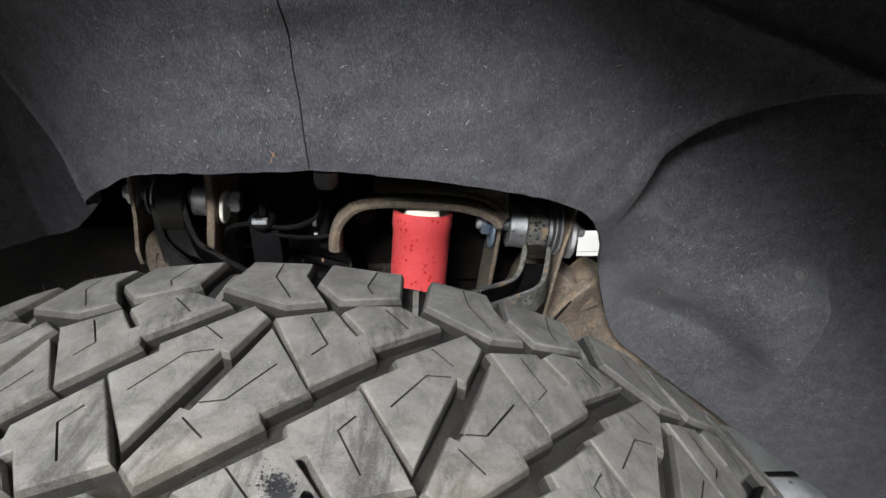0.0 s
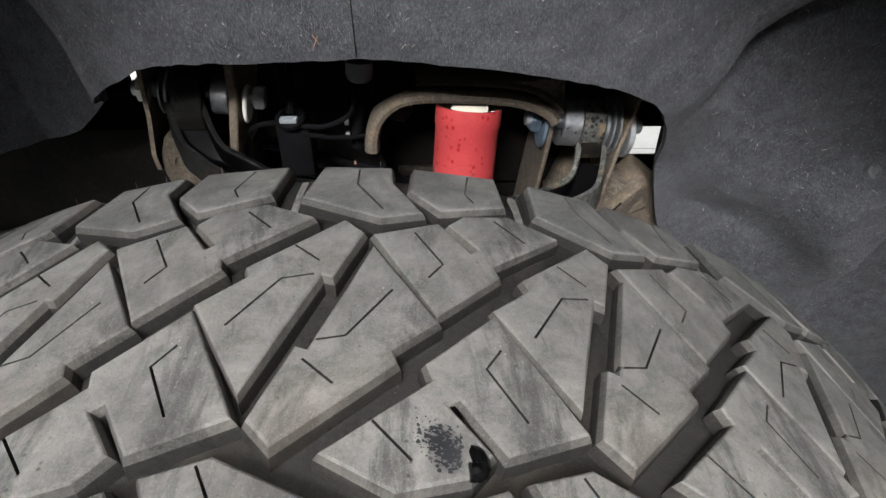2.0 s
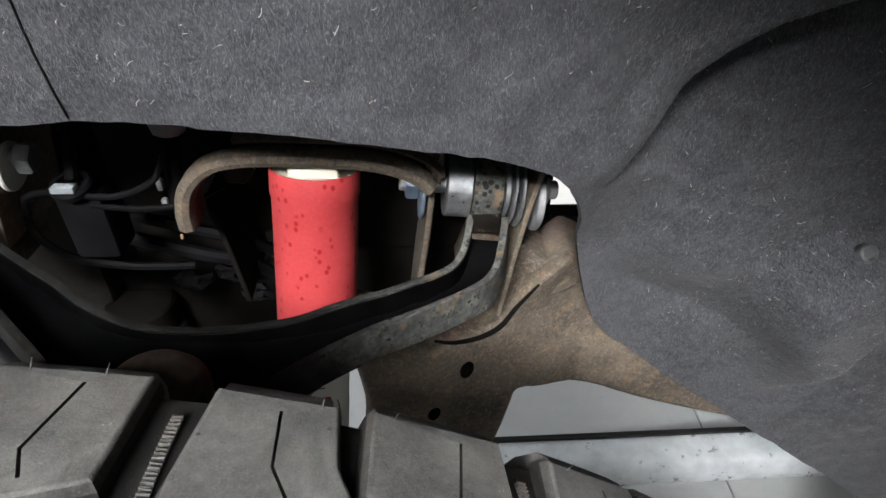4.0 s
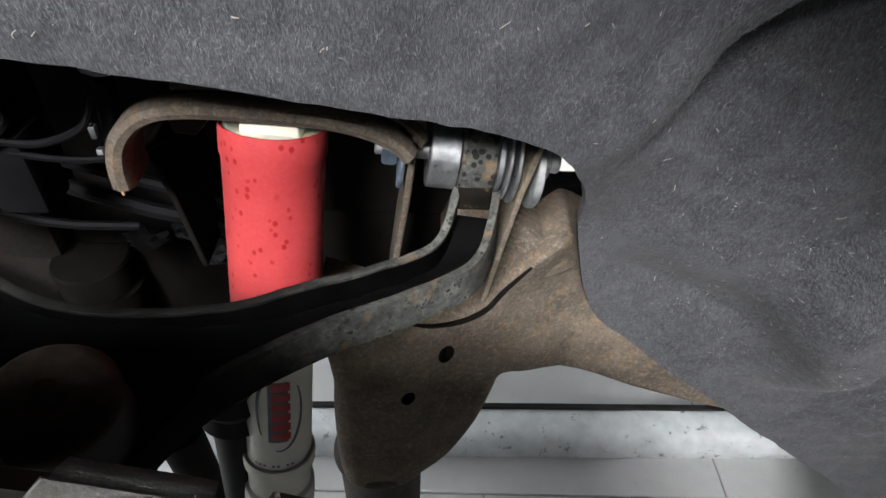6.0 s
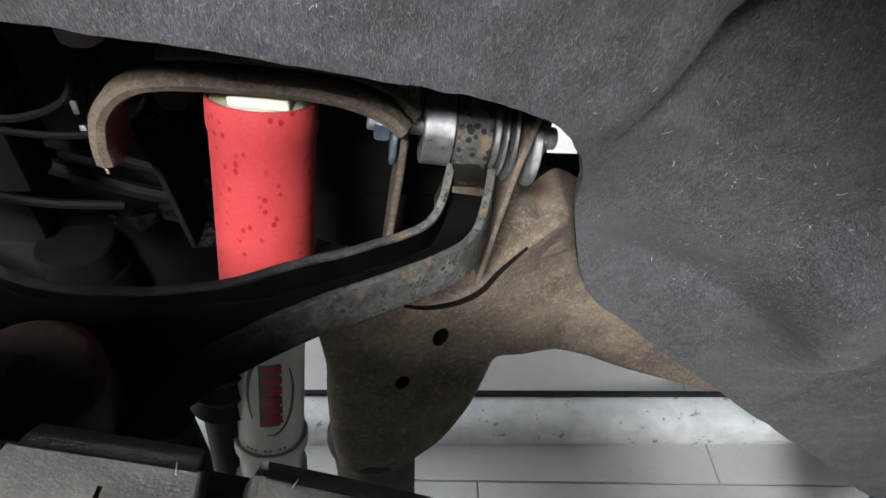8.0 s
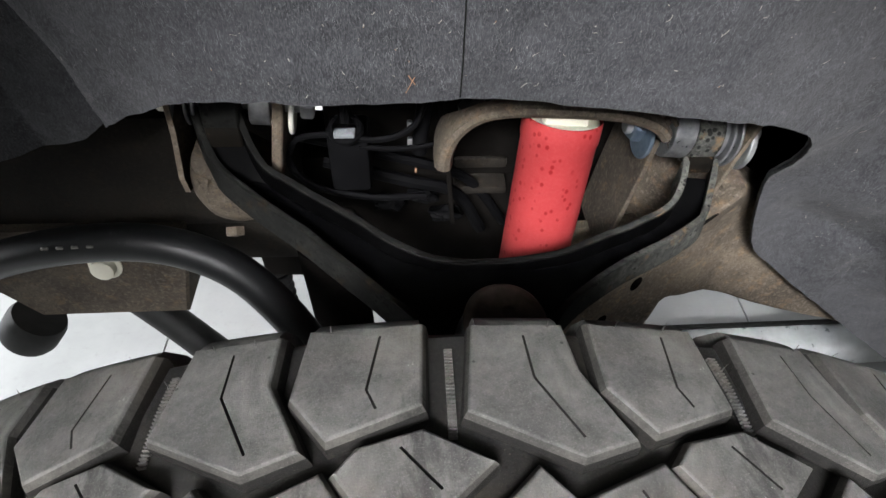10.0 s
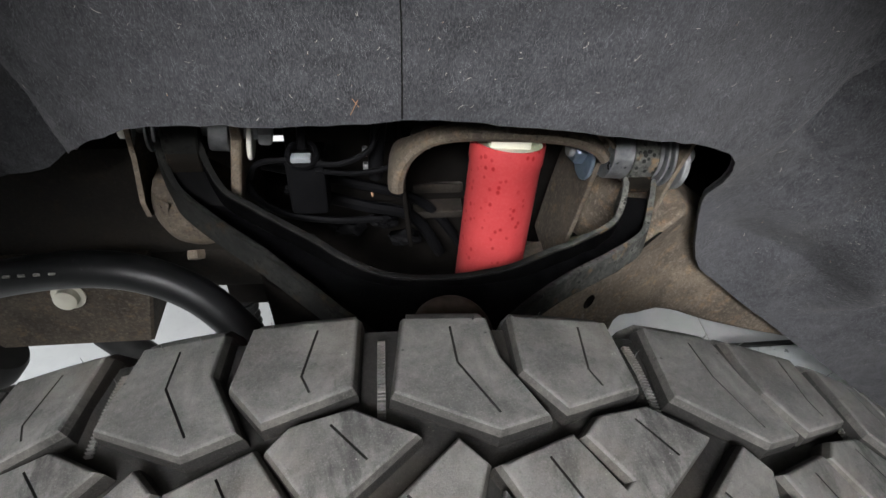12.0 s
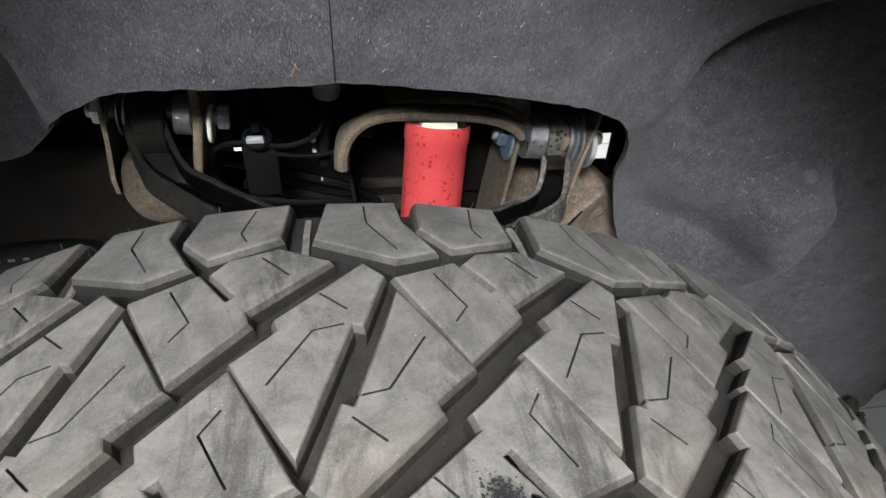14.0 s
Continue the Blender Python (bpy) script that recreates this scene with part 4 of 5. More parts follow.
pivot_bolt("pivot_bolt", "zinc plated rear pivot bolt with blue-grey head and bright sleeves", [
    ("bolt_head", 0.1495, 0.1585, 0.0125, BLUE_ZINC, "blue-grey hexagon head"),
    ("cam_washer", 0.1590, 0.1622, 0.0195, BLUE_ZINC, "pale cam washer"),
    ("sleeve", 0.1765, 0.1938, 0.0228, ZINC, "bright turned steel sleeve"),
    ("collar", 0.2155, 0.2195, 0.0225, ZINC, ""),
    ("washer", 0.2212, 0.2232, 0.0262, ZINC, ""),
    ("washer", 0.2262, 0.2285, 0.0275, ZINC, ""),
    ("cam_washer", 0.2385, 0.2435, 0.0235, DULL_ZINC, "large dull cam washer"),
    ("nut", 0.2440, 0.2500, 0.0115, DULL_ZINC, ""),
], (0.145, 0.2565))
pivot_bolt("pivot_bolt", "zinc plated front pivot bolt with pale nut and bright sleeve", [
    ("bolt_head", -0.0985, -0.0890, 0.0110, DULL_ZINC, "pale hexagon head"),
    ("cam_washer", -0.1065, -0.1030, 0.0165, CREAM_DIRTY, "pale cam washer"),
    ("sleeve", -0.1325, -0.1180, 0.0170, ZINC, "bright turned steel sleeve"),
    ("washer", -0.1690, -0.1668, 0.0200, ZINC, ""),
    ("washer", -0.1740, -0.1720, 0.0200, ZINC, ""),
    ("cam_washer", -0.1860, -0.1830, 0.0160, DULL_ZINC, ""),
    ("nut", -0.1950, -0.1865, 0.0120, CREAM, "pale cream nut"),
], (-0.200, -0.0985))


# ---- shock absorber ----
def shock():
    top, low = Vector((0.0912, 0.360, 0.796)), Vector((0.0755, 0.3195, 0.600))
    ax = (low - top).normalized()
    root = thing("shock_absorber", "white shock absorber with a dusty red rubber boot", "shock absorber", tuple(top))
    inv = Matrix.Translation(-top)

    def add(name, bm, mat, label="", parent=None):
        ob = part(name, bm, mat, parent or root, label)
        if parent is None:
            ob.matrix_parent_inverse = inv
        return ob

    bm = bmesh.new()
    prof = [(0.0015, 0.0272), (0.0, 0.0280), (0.0, 0.0288), (0.002, 0.0296), (0.016, 0.0297), (0.019, 0.0287), (0.05, 0.0285), (0.10, 0.0284), (0.135, 0.0283), (0.137, 0.0268), (0.012, 0.0262)]
    lathe(bm, prof, top, ax, 40, True)
    add("rubber_boot", bm, RED_BOOT, "matte red rubber boot with darker spots")
    bm = bmesh.new()
    lathe(bm, [(0.0035, 0.0), (0.0035, 0.019), (0.0018, 0.0235), (0.0012, 0.0262), (0.0025, 0.0276), (0.03, 0.0276)], top, ax, 36)
    add("dust_cap", bm, CREAM, "cream cap inside the boot")
    bm = bmesh.new()
    solid_box(bm, (top.x - 0.0165, top.y - 0.012, top.z - 0.010), (top.x + 0.0165, top.y + 0.012, top.z + 0.0055), 0.003)
    add("top_bracket", bm, CREAM, "cream mount bracket with a small hole")
    bm = bmesh.new()
    disc(bm, top + Vector((0, 0, 0.0)), -ax, 0.006, 0.012)
    add("stem", bm, DULL_ZINC)
    bm = bmesh.new()
    lathe(bm, [(0.05, 0.0), (0.05, 0.0235), (0.285, 0.0235), (0.288, 0.0262), (0.30, 0.0268), (0.335, 0.0255), (0.345, 0.018), (0.36, 0.0)], top, ax, 40)
    body = add("body_tube", bm, CREAM_DIRTY, "white enamelled tube with dust")
    # clamp ring near the foot
    bm = bmesh.new()
    lathe(bm, [(0.252, 0.0238), (0.252, 0.0262), (0.256, 0.0268), (0.262, 0.0265), (0.262, 0.0238)], top, ax, 40, True)
    add("clamp_ring", bm, CREAM_DIRTY)
    # decal: plain strokes in the maker's colours, no lettering
    u = Vector((1, 0, 0))
    u = (u - ax * u.dot(ax)).normalized()
    f = u.cross(ax)
    f = f if f.y < 0 else -f

    def wrap(ang, along, lift=0.0004):
        return top + ax * along + (u * math.sin(ang) + f * math.cos(ang)) * (0.0235 + lift)

    def stroke(name, line, width, mat):
        b = bmesh.new()
        rows = []
        lift = 0.0007 if mat is DECAL_RED else 0.0004
        for i, (a, s) in enumerate(line):
            p, q = line[max(i - 1, 0)], line[min(i + 1, len(line) - 1)]
            t = Vector(((q[0] - p[0]) * 0.0235, q[1] - p[1])).normalized()
            k = width * (0.35 + 0.65 * math.sin(math.pi * min(0.97, max(0.03, i / (len(line) - 1))))) if name == "decal_arc" else width
            da, ds = -t.y * k / 0.0235, t.x * k
            rows.append([b.verts.new(wrap(a + da * e, s + ds * e, lift)) for e in (1, 0.5, 0, -0.5, -1)])
        for p, q in zip(rows, rows[1:]):
            for e in range(4):
                b.faces.new((p[e], p[e + 1], q[e + 1], q[e]))
        add(name, b, mat, "", None)

    mid, ctr = 0.1960, 0.26
    stroke("decal_shadow", [(ctr - 0.05, mid - 0.0275 + 0.055 * k / 8) for k in range(9)], 0.0068, DECAL_GREY)
    for k in range(6):
        stroke("decal_bar", [(ctr + 0.02 + 0.004 * k, mid - 0.0265 + 0.0090 * k), (ctr + 0.02 + 0.004 * k, mid - 0.0265 + 0.0090 * k + 0.0068)], 0.0062, DECAL_RED)
    stroke("decal_arc", [(ctr - 0.02 + 0.66 * math.cos(a), mid + 0.036 * math.sin(a)) for a in np.linspace(-0.65, 1.75, 22)], 0.0013, DECAL_GREY)
    stroke("decal_arc", [(ctr - 0.02 + 0.66 * math.cos(a), mid + 0.036 * math.sin(a)) for a in np.linspace(2.5, 4.9, 22)], 0.0013, DECAL_GREY)
    for k in range(9):
        if k in (3, 6):
            continue
        a = -0.55 + 0.14 * k
        stroke("code_bar", [(a, 0.2475), (a + 0.085, 0.2475)], 0.0009, DECAL_GREY)


shock()


# ---- shock tower and frame ----
def in_place(name, bm, mat, root, inv, label=""):
    ob = part(name, bm, mat, root, label)
    ob.matrix_parent_inverse = inv
    return ob


def frame_rail():
    origin = Vector((0.18, 0.42, 0.60))
    root = thing("frame_bracket", "dusty brown steel frame bracket with a hooped shock tower", "truck frame", tuple(origin))
    inv = Matrix.Translation(-origin)
    # hoop lip over the shock
    bm = bmesh.new()
    hoop = spline([(0.0035, 0.347, 0.758), (0.0050, 0.346, 0.773), (0.0115, 0.345, 0.790), (0.027, 0.345, 0.8045), (0.050, 0.345, 0.8095), (0.085, 0.345, 0.8090), (0.120, 0.345, 0.8065), (0.142, 0.345, 0.8020), (0.158, 0.345, 0.7945), (0.1665, 0.346, 0.785)], 6)
    rings = []
    for i, p in enumerate(hoop):
        k = i / (len(hoop) - 1)
        t = (hoop[min(i + 1, len(hoop) - 1)] - hoop[max(i - 1, 0)]).normalized()
        out_way = Vector((-t.z, 0, t.x))
        # the left leg goes back as a deep strip, the rest is a rolled lip
        deep = 0.008 + 0.022 * smooth_step((0.34 - k) / 0.2)
        h = 0.0058 * (1 + 0.25 * smooth_step((0.30 - k) / 0.3)) * (1 + 0.06 * noise.noise((p.x * 60, p.z * 60, 3)))
        prof = [(-0.9, 0.0012), (-0.6, -0.0035), (0.0, -0.0052), (0.6, -0.0035), (0.95, 0.0010), (1.0, 0.5 * deep), (0.9, deep), (-0.5, deep), (-0.8, 0.5 * deep)]
        rings.append([bm.verts.new(p + out_way * (q * h) + Vector((0, d, 0))) for q, d in prof])
    for p, q in zip(rings, rings[1:]):
        for j in range(9):
            bm.faces.new((p[j], p[(j + 1) % 9], q[(j + 1) % 9], q[j]))
    bm.faces.new(rings[0])
    bm.faces.new(rings[-1][::-1])
    in_place("hoop_lip", bm, BROWN_GREASY, root, inv, "rounded dusty brown lip")
    # the plate that the lip edges: roof and cheeks going back from it
    bm = bmesh.new()
    rows = []
    for i, p in enumerate(hoop):
        if p.x < 0.042:
            continue
        a, b = hoop[max(i - 1, 0)], hoop[min(i + 1, len(hoop) - 1)]
        t = (b - a).normalized()
        nrm = Vector((-t.z, 0, t.x))
        rows.append([bm.verts.new(p + nrm * h + Vector((0, d, 0))) for h, d in ((0.0110, 0.004), (0.0125, 0.006), (0.0130, 0.020), (0.0145, 0.085), (0.0105, 0.085), (0.0090, 0.020), (0.0085, 0.008), (0.0088, 0.005))])
    for p, q in zip(rows, rows[1:]):
        for j in range(8):
            bm.faces.new((p[j], p[(j + 1) % 8], q[(j + 1) % 8], q[j]))
    bm.faces.new(rows[0])
    bm.faces.new(rows[-1][::-1])
    in_place("tower_roof", bm, BROWN_GREASY, root, inv)
    # corner gusset over the lip's end, and the thin upright ear beside the cam washer
    bm = bmesh.new()
    slab(bm, [(0.125, 0.818), (0.174, 0.822), (0.1755, 0.800), (0.1735, 0.780), (0.168, 0.784), (0.163, 0.797), (0.150, 0.806)], lambda u, v, d: Vector((u, 0.360 - d + 0.1 * (0.78 - v), v)), [(0, -0.006), (0, -0.001), (-0.001, 0.0)])
    in_place("gusset", bm, BROWN, root, inv)
    bm = bmesh.new()
    sweep(bm, [(0.1735, 0.395, 0.830), (0.1685, 0.395, 0.785), (0.1640, 0.395, 0.745), (0.1560, 0.395, 0.690), (0.1500, 0.395, 0.640)], box_profile(0.078, 0.0042, 0.0008), (1, 0, 0))
    in_place("ear_plate", bm, BROWN_DULL, root, inv, "thin upright bracket ear")
    # right ear behind the washers
    bm = bmesh.new()
    sweep(bm, [(0.2480, 0.385, 0.835), (0.2395, 0.385, 0.790), (0.2325, 0.385, 0.760), (0.2250, 0.385, 0.717), (0.2175, 0.385, 0.668)], box_profile(0.066, 0.0036, 0.0008), (1, 0, 0))
    in_place("ear_plate", bm, BROWN, root, inv, "thin upright bracket ear")
    # left pair of ears
    bm = bmesh.new()
    sweep(bm, [(-0.1085, 0.385, 0.86), (-0.1115, 0.385, 0.81), (-0.123, 0.385, 0.745)], box_profile(0.080, 0.0075, 0.0012), (1, 0, 0))
    in_place("ear_plate", bm, BROWN, root, inv, "thin upright bracket ear")
    bm = bmesh.new()
    ear = [(0.336, 0.84), (0.334, 0.80), (0.326, 0.768), (0.330, 0.752), (0.36, 0.748), (0.42, 0.748), (0.42, 0.84)]
    slab(bm, ear, lambda u, v, d: Vector((-0.181 - d - 0.05 * (0.8 - v), u, v)), [(0, -0.002), (0, 0.0015), (-0.0006, 0.002)])
    in_place("ear_plate", bm, BROWN, root, inv, "thin upright bracket ear")
    # rounded pocket below the left ears
    bm = bmesh.new()
    slab(bm, [(p.x, p.y) for p in spline([(-0.178, 0.776, 0), (-0.183, 0.762, 0), (-0.184, 0.742, 0), (-0.176, 0.722, 0), (-0.160, 0.713, 0), (-0.145, 0.7125, 0), (-0.132, 0.716, 0), (-0.128, 0.724, 0), (-0.130, 0.738, 0), (-0.150, 0.757, 0), (-0.166, 0.772, 0)], 4)],
         lambda u, v, d: Vector((u, 0.326 - d + 0.25 * (0.775 - v) * 0.3 + 0.12 * max(0, u + 0.15), v)), [(0, -0.07), (0, -0.018), (-0.0022, -0.009), (-0.0065, -0.0035), (-0.012, -0.001), (-0.016, 0.0)])
    in_place("pocket", bm, BROWN_DULL, root, inv, "rounded rust-brown bracket pocket")
    # main bracket face
    bm = bmesh.new()
    face = [(0.098, 0.642), (0.099, 0.62), (0.107, 0.575), (0.103, 0.52), (0.103, 0.45), (0.109, 0.425), (0.130, 0.412), (0.160, 0.414), (0.180, 0.428), (0.205, 0.447), (0.228, 0.487), (0.240, 0.53), (0.246, 0.546),
            (0.268, 0.538), (0.316, 0.525), (0.372, 0.500), (0.47, 0.468), (0.62, 0.43), (0.62, 0.56), (0.42, 0.60), (0.33, 0.655), (0.292, 0.688), (0.276, 0.702), (0.263, 0.698), (0.250, 0.687), (0.239, 0.675), (0.2285, 0.660), (0.2195, 0.643), (0.207, 0.638), (0.183, 0.641), (0.14, 0.644)]
    face = [(p.x, p.y) for p in spline([(x, z, 0) for x, z in face], 3)]

    def face_y(u, v):
        y = 0.347 + 0.42 * max(0, u - 0.167) - 0.10 * max(0, 0.167 - u)
        y = min(y, 0.405)
        # pressed ridge that rises under the arm, and the recess behind it
        t = smooth_step((v - 0.60 - 0.5 * (u - 0.2)) / 0.10)
        ridge = 0.022 * math.exp(-(((u - 0.262) / 0.034) ** 2)) * t
        hollow = -0.006 * math.exp(-(((u - 0.141) / 0.022) ** 2 + ((v - 0.5715) / 0.022) ** 2))
        left = 0.05 * smooth_step((0.128 - u) / 0.05) ** 2
        return y - ridge + hollow + left + 0.0015 * noise.noise((u * 30, v * 30, 1))

    def ring(cx, cz, r, tall):
        return [(cx + r * math.cos(2 * math.pi * i / 20), cz + tall * math.sin(2 * math.pi * i / 20)) for i in range(20)]

    holes = [ring(0.195, 0.6014, 0.0062, 0.0105), ring(0.1667, 0.5602, 0.0056, 0.0085)]
    poly = ccw(face)
    shrunk = [tuple(p) for p in offset_polygon(poly, -0.011)]
    extra = [(x, z) for x in np.arange(0.06, 0.62, 0.006) for z in np.arange(0.39, 0.76, 0.006) if inside((x, z), shrunk) and all(math.hypot(x - c, z - d) > 0.0135 for c, d in ((0.195, 0.6014), (0.1667, 0.5602)))]
    slab(bm, face, lambda u, v, d: Vector((u, face_y(u, v) - d, v)), [(0.0, -0.06), (0, -0.010), (-0.0015, -0.0045), (-0.0045, -0.001), (-0.008, 0.0)], holes, extra, 0, 0, -0.056)
    # hole walls are coloured black for the shade inside them
    for f in bm.faces:
        c = f.calc_center_median()
        if c.y > face_y(c.x, c.z) + 0.002 and any(math.hypot(c.x - u, c.z - v) < 0.0115 for u, v in ((0.195, 0.6014), (0.1667, 0.5602))):
            f.material_index = 1
    in_place("bracket_face", bm, [BROWN, BAY_DARK], root, inv, "pressed face with two round holes")
    # the part of the pressing that goes on behind the ear
    bm = bmesh.new()
    back = [(p.x, p.y) for p in spline([(0.190, 0.63, 0), (0.215, 0.63, 0), (0.262, 0.655, 0), (0.292, 0.660, 0), (0.285, 0.676, 0), (0.268, 0.690, 0), (0.252, 0.701, 0), (0.236, 0.710, 0), (0.222, 0.715, 0), (0.208, 0.706, 0), (0.198, 0.69, 0), (0.188, 0.66, 0)], 3)]
    cells = [(x, z) for x in np.arange(0.15, 0.29, 0.008) for z in np.arange(0.63, 0.77, 0.008) if inside((x, z), [tuple(q) for q in offset_polygon(ccw(back), -0.012)])]
    slab(bm, back, lambda u, v, d: Vector((u, 0.402 - d - 0.020 * math.exp(-(((u - 0.262) / 0.03) ** 2)) * smooth_step((0.75 - v) / 0.05) + 0.03 * smooth_step((0.225 - u) / 0.05), v)), [(0, -0.04), (0, -0.010), (-0.0025, -0.003), (-0.007, 0)], (), cells)
    in_place("upper_pressing", bm, BROWN, root, inv)
    # dark strip laid in for the shade where the upper pressing tucks behind the face
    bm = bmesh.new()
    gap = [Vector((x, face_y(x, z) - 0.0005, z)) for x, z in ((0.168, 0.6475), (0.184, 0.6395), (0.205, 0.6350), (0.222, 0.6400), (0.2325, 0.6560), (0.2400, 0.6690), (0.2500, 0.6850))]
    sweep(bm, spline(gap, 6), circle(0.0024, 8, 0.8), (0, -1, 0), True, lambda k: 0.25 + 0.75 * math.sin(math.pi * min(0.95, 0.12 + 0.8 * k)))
    in_place("gap", bm, BAY_DARK, root, inv, "dark strip for the shade in the gap between the pressings")
    # tubular foot with collar
    bm = bmesh.new()
    lathe(bm, [(0, 0.040), (0.010, 0.0405), (0.016, 0.041), (0.020, 0.0445), (0.026, 0.0455), (0.030, 0.0445), (0.034, 0.041), (0.10, 0.040), (0.22, 0.039)], (0.137, 0.388, 0.447), (0.02, -0.05, -1), 32)
    in_place("foot_tube", bm, BROWN_DARK, root, inv, "round brown tube with a collar")
    # rail body behind, seen dark
    bm = bmesh.new()
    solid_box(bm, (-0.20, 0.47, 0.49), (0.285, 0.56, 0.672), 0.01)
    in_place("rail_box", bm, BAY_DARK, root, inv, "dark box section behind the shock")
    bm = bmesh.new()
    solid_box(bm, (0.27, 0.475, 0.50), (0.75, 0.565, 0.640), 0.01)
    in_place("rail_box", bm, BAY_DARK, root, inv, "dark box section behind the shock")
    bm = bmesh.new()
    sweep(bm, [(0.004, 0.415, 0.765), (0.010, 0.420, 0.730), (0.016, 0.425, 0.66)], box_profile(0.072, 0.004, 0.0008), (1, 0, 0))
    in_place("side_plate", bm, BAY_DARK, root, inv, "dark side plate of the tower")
    bm = bmesh.new()
    hexagon(bm, (0.026, 0.400, 0.777), (0.5, -1, 0.15), 0.0125, 0.010)
    in_place("tower_bolt", bm, BLACK_DULL, root, inv, "greasy black bolt head")
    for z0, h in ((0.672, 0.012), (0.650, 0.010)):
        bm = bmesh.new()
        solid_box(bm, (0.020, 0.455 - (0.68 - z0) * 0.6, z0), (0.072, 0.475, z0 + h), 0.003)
        in_place("rail_rib", bm, BROWN_OILY_SHADED, root, inv, "dull ribs of the rail behind the shock")
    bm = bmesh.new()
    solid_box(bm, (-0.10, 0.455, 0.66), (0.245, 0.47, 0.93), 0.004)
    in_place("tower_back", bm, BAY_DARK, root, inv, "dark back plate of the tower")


frame_rail()


def front_crossmember():
    origin = Vector((-0.35, 0.47, 0.68))
    root = thing("front_frame_rail", "dusty brown front frame rail with a bolted lower bracket", "truck frame", tuple(origin))
    inv = Matrix.Translation(-origin)
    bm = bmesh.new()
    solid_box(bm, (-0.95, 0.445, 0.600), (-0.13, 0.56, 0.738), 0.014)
    in_place("rail", bm, BROWN_OILY_SHADED, root, inv)
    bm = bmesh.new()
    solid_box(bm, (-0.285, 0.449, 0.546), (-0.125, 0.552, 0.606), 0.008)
    in_place("rail_end", bm, BROWN_OILY_SHADED, root, inv)
    bm = bmesh.new()
    slab(bm, [(-0.45, 0.475), (-0.283, 0.478), (-0.262, 0.56), (-0.255, 0.61), (-0.50, 0.61), (-0.48, 0.52)], lambda u, v, d: Vector((u, 0.432 - d, v)), [(0, -0.06), (0, -0.003), (-0.003, 0)])
    in_place("lower_bracket", bm, BROWN_DULL, root, inv, "flat brown bracket plate")
    bm = bmesh.new()
    lathe(bm, [(0, 0), (0, 0.017), (0.003, 0.0175), (0.004, 0.0125), (0.012, 0.012), (0.013, 0.010), (0.013, 0)], (-0.347, 0.433, 0.562), (0, -1, 0.15), 18)
    in_place("bracket_bolt", bm, CREAM, root, inv, "pale flanged bolt")
    bm = bmesh.new()
    lathe(bm, [(0, 0), (0, 0.0070), (0.004, 0.0075), (0.007, 0.0070), (0.008, 0.0)], (-0.158, 0.330, 0.716), (0.05, -0.6, -0.6), 6)
    in_place("pocket_bolt", bm, BROWN_DULL, root, inv, "small pale hexagon bolt")
    bm = bmesh.new()
    lathe(bm, [(0, 0), (0, 0.021), (0.003, 0.022), (0.005, 0.014), (0.012, 0.0135), (0.013, 0.0)], (-0.4525, 0.446, 0.661), (0, -1, 0.1), 20)
    in_place("rail_bolt", bm, DIRTY_STEEL, root, inv, "pale flanged bolt on the rail")


front_crossmember()


# ---- sway bar ----
def sway_bar():
    origin = Vector((-0.26, 0.37, 0.66))
    root = thing("sway_bar", "glossy black curved sway bar", "sway bar", tuple(origin))
    inv = Matrix.Translation(-origin)
    path = spline([(-0.62, 0.40, 0.44), (-0.52, 0.39, 0.545), (-0.43, 0.380, 0.615), (-0.34, 0.372, 0.652), (-0.25, 0.366, 0.662), (-0.185, 0.355, 0.642), (-0.14, 0.335, 0.600), (-0.105, 0.31, 0.545), (-0.075, 0.29, 0.46)], 6)
    bm = bmesh.new()
    sweep(bm, path, circle(0.0170, 20), (0, -1, 0.2))
    in_place("bar", bm, BLACK_SATIN, root, inv)
    for k in range(5):
        p = Vector((-0.335 + 0.0135 * k + (0.018 if k == 4 else 0), 0.3578 - 0.0008 * k, 0.6655 + 0.0014 * k))
        bm = bmesh.new()
        solid_box(bm, p - Vector((0.003, 0.001, 0.001)), p + Vector((0.003, 0.001, 0.0012)), 0.0004)
        in_place("ink_mark", bm, FADED_INK, root, inv, "faded pale ink mark")
    bm = bmesh.new()
    sweep(bm, spline([(-0.372, 0.492, 0.43), (-0.335, 0.473, 0.41), (-0.295, 0.450, 0.39), (-0.245, 0.422, 0.36)], 5), circle(0.021, 14), (0, 0, 1))
    in_place("end_link", bm, BLACK_RUBBER, root, inv)
    bm = bmesh.new()
    lathe(bm, [(-0.02, 0.0), (-0.02, 0.030), (-0.012, 0.033), (0.012, 0.033), (0.02, 0.030), (0.02, 0.0)], (-0.478, 0.44, 0.445), (0.6, 0.2, 0.7), 24)
    in_place("bushing", bm, BLACK_RUBBER, root, inv, "dirty black rubber bushing")


sway_bar()


# ---- steering knuckle, axle and boots under the arm ----
def knuckle():
    root = thing("steering_knuckle", "dark steel steering knuckle below the ball joint", "knuckle", (0.03, 0.2, 0.5))
    inv = Matrix.Translation((-0.03, -0.2, -0.5))
    bm = bmesh.new()
    path = spline([(0.031, 0.205, 0.735), (0.020, 0.205, 0.69), (0.000, 0.195, 0.62), (-0.01, 0.185, 0.54), (0.0, 0.18, 0.43)], 5)
    sweep(bm, path, circle(0.030, 16, 0.8), (0, 1, 0), True, lambda s: 0.8 + 0.6 * s)
    in_place("upright", bm, BLACK_DULL, root, inv)
    bm = bmesh.new()
    sweep(bm, spline([(0.0, 0.185, 0.60), (-0.05, 0.21, 0.585), (-0.085, 0.225, 0.57)], 4), circle(0.016, 14), (0, 0, 1))
    in_place("side_arm", bm, BLACK_DULL, root, inv)


knuckle()


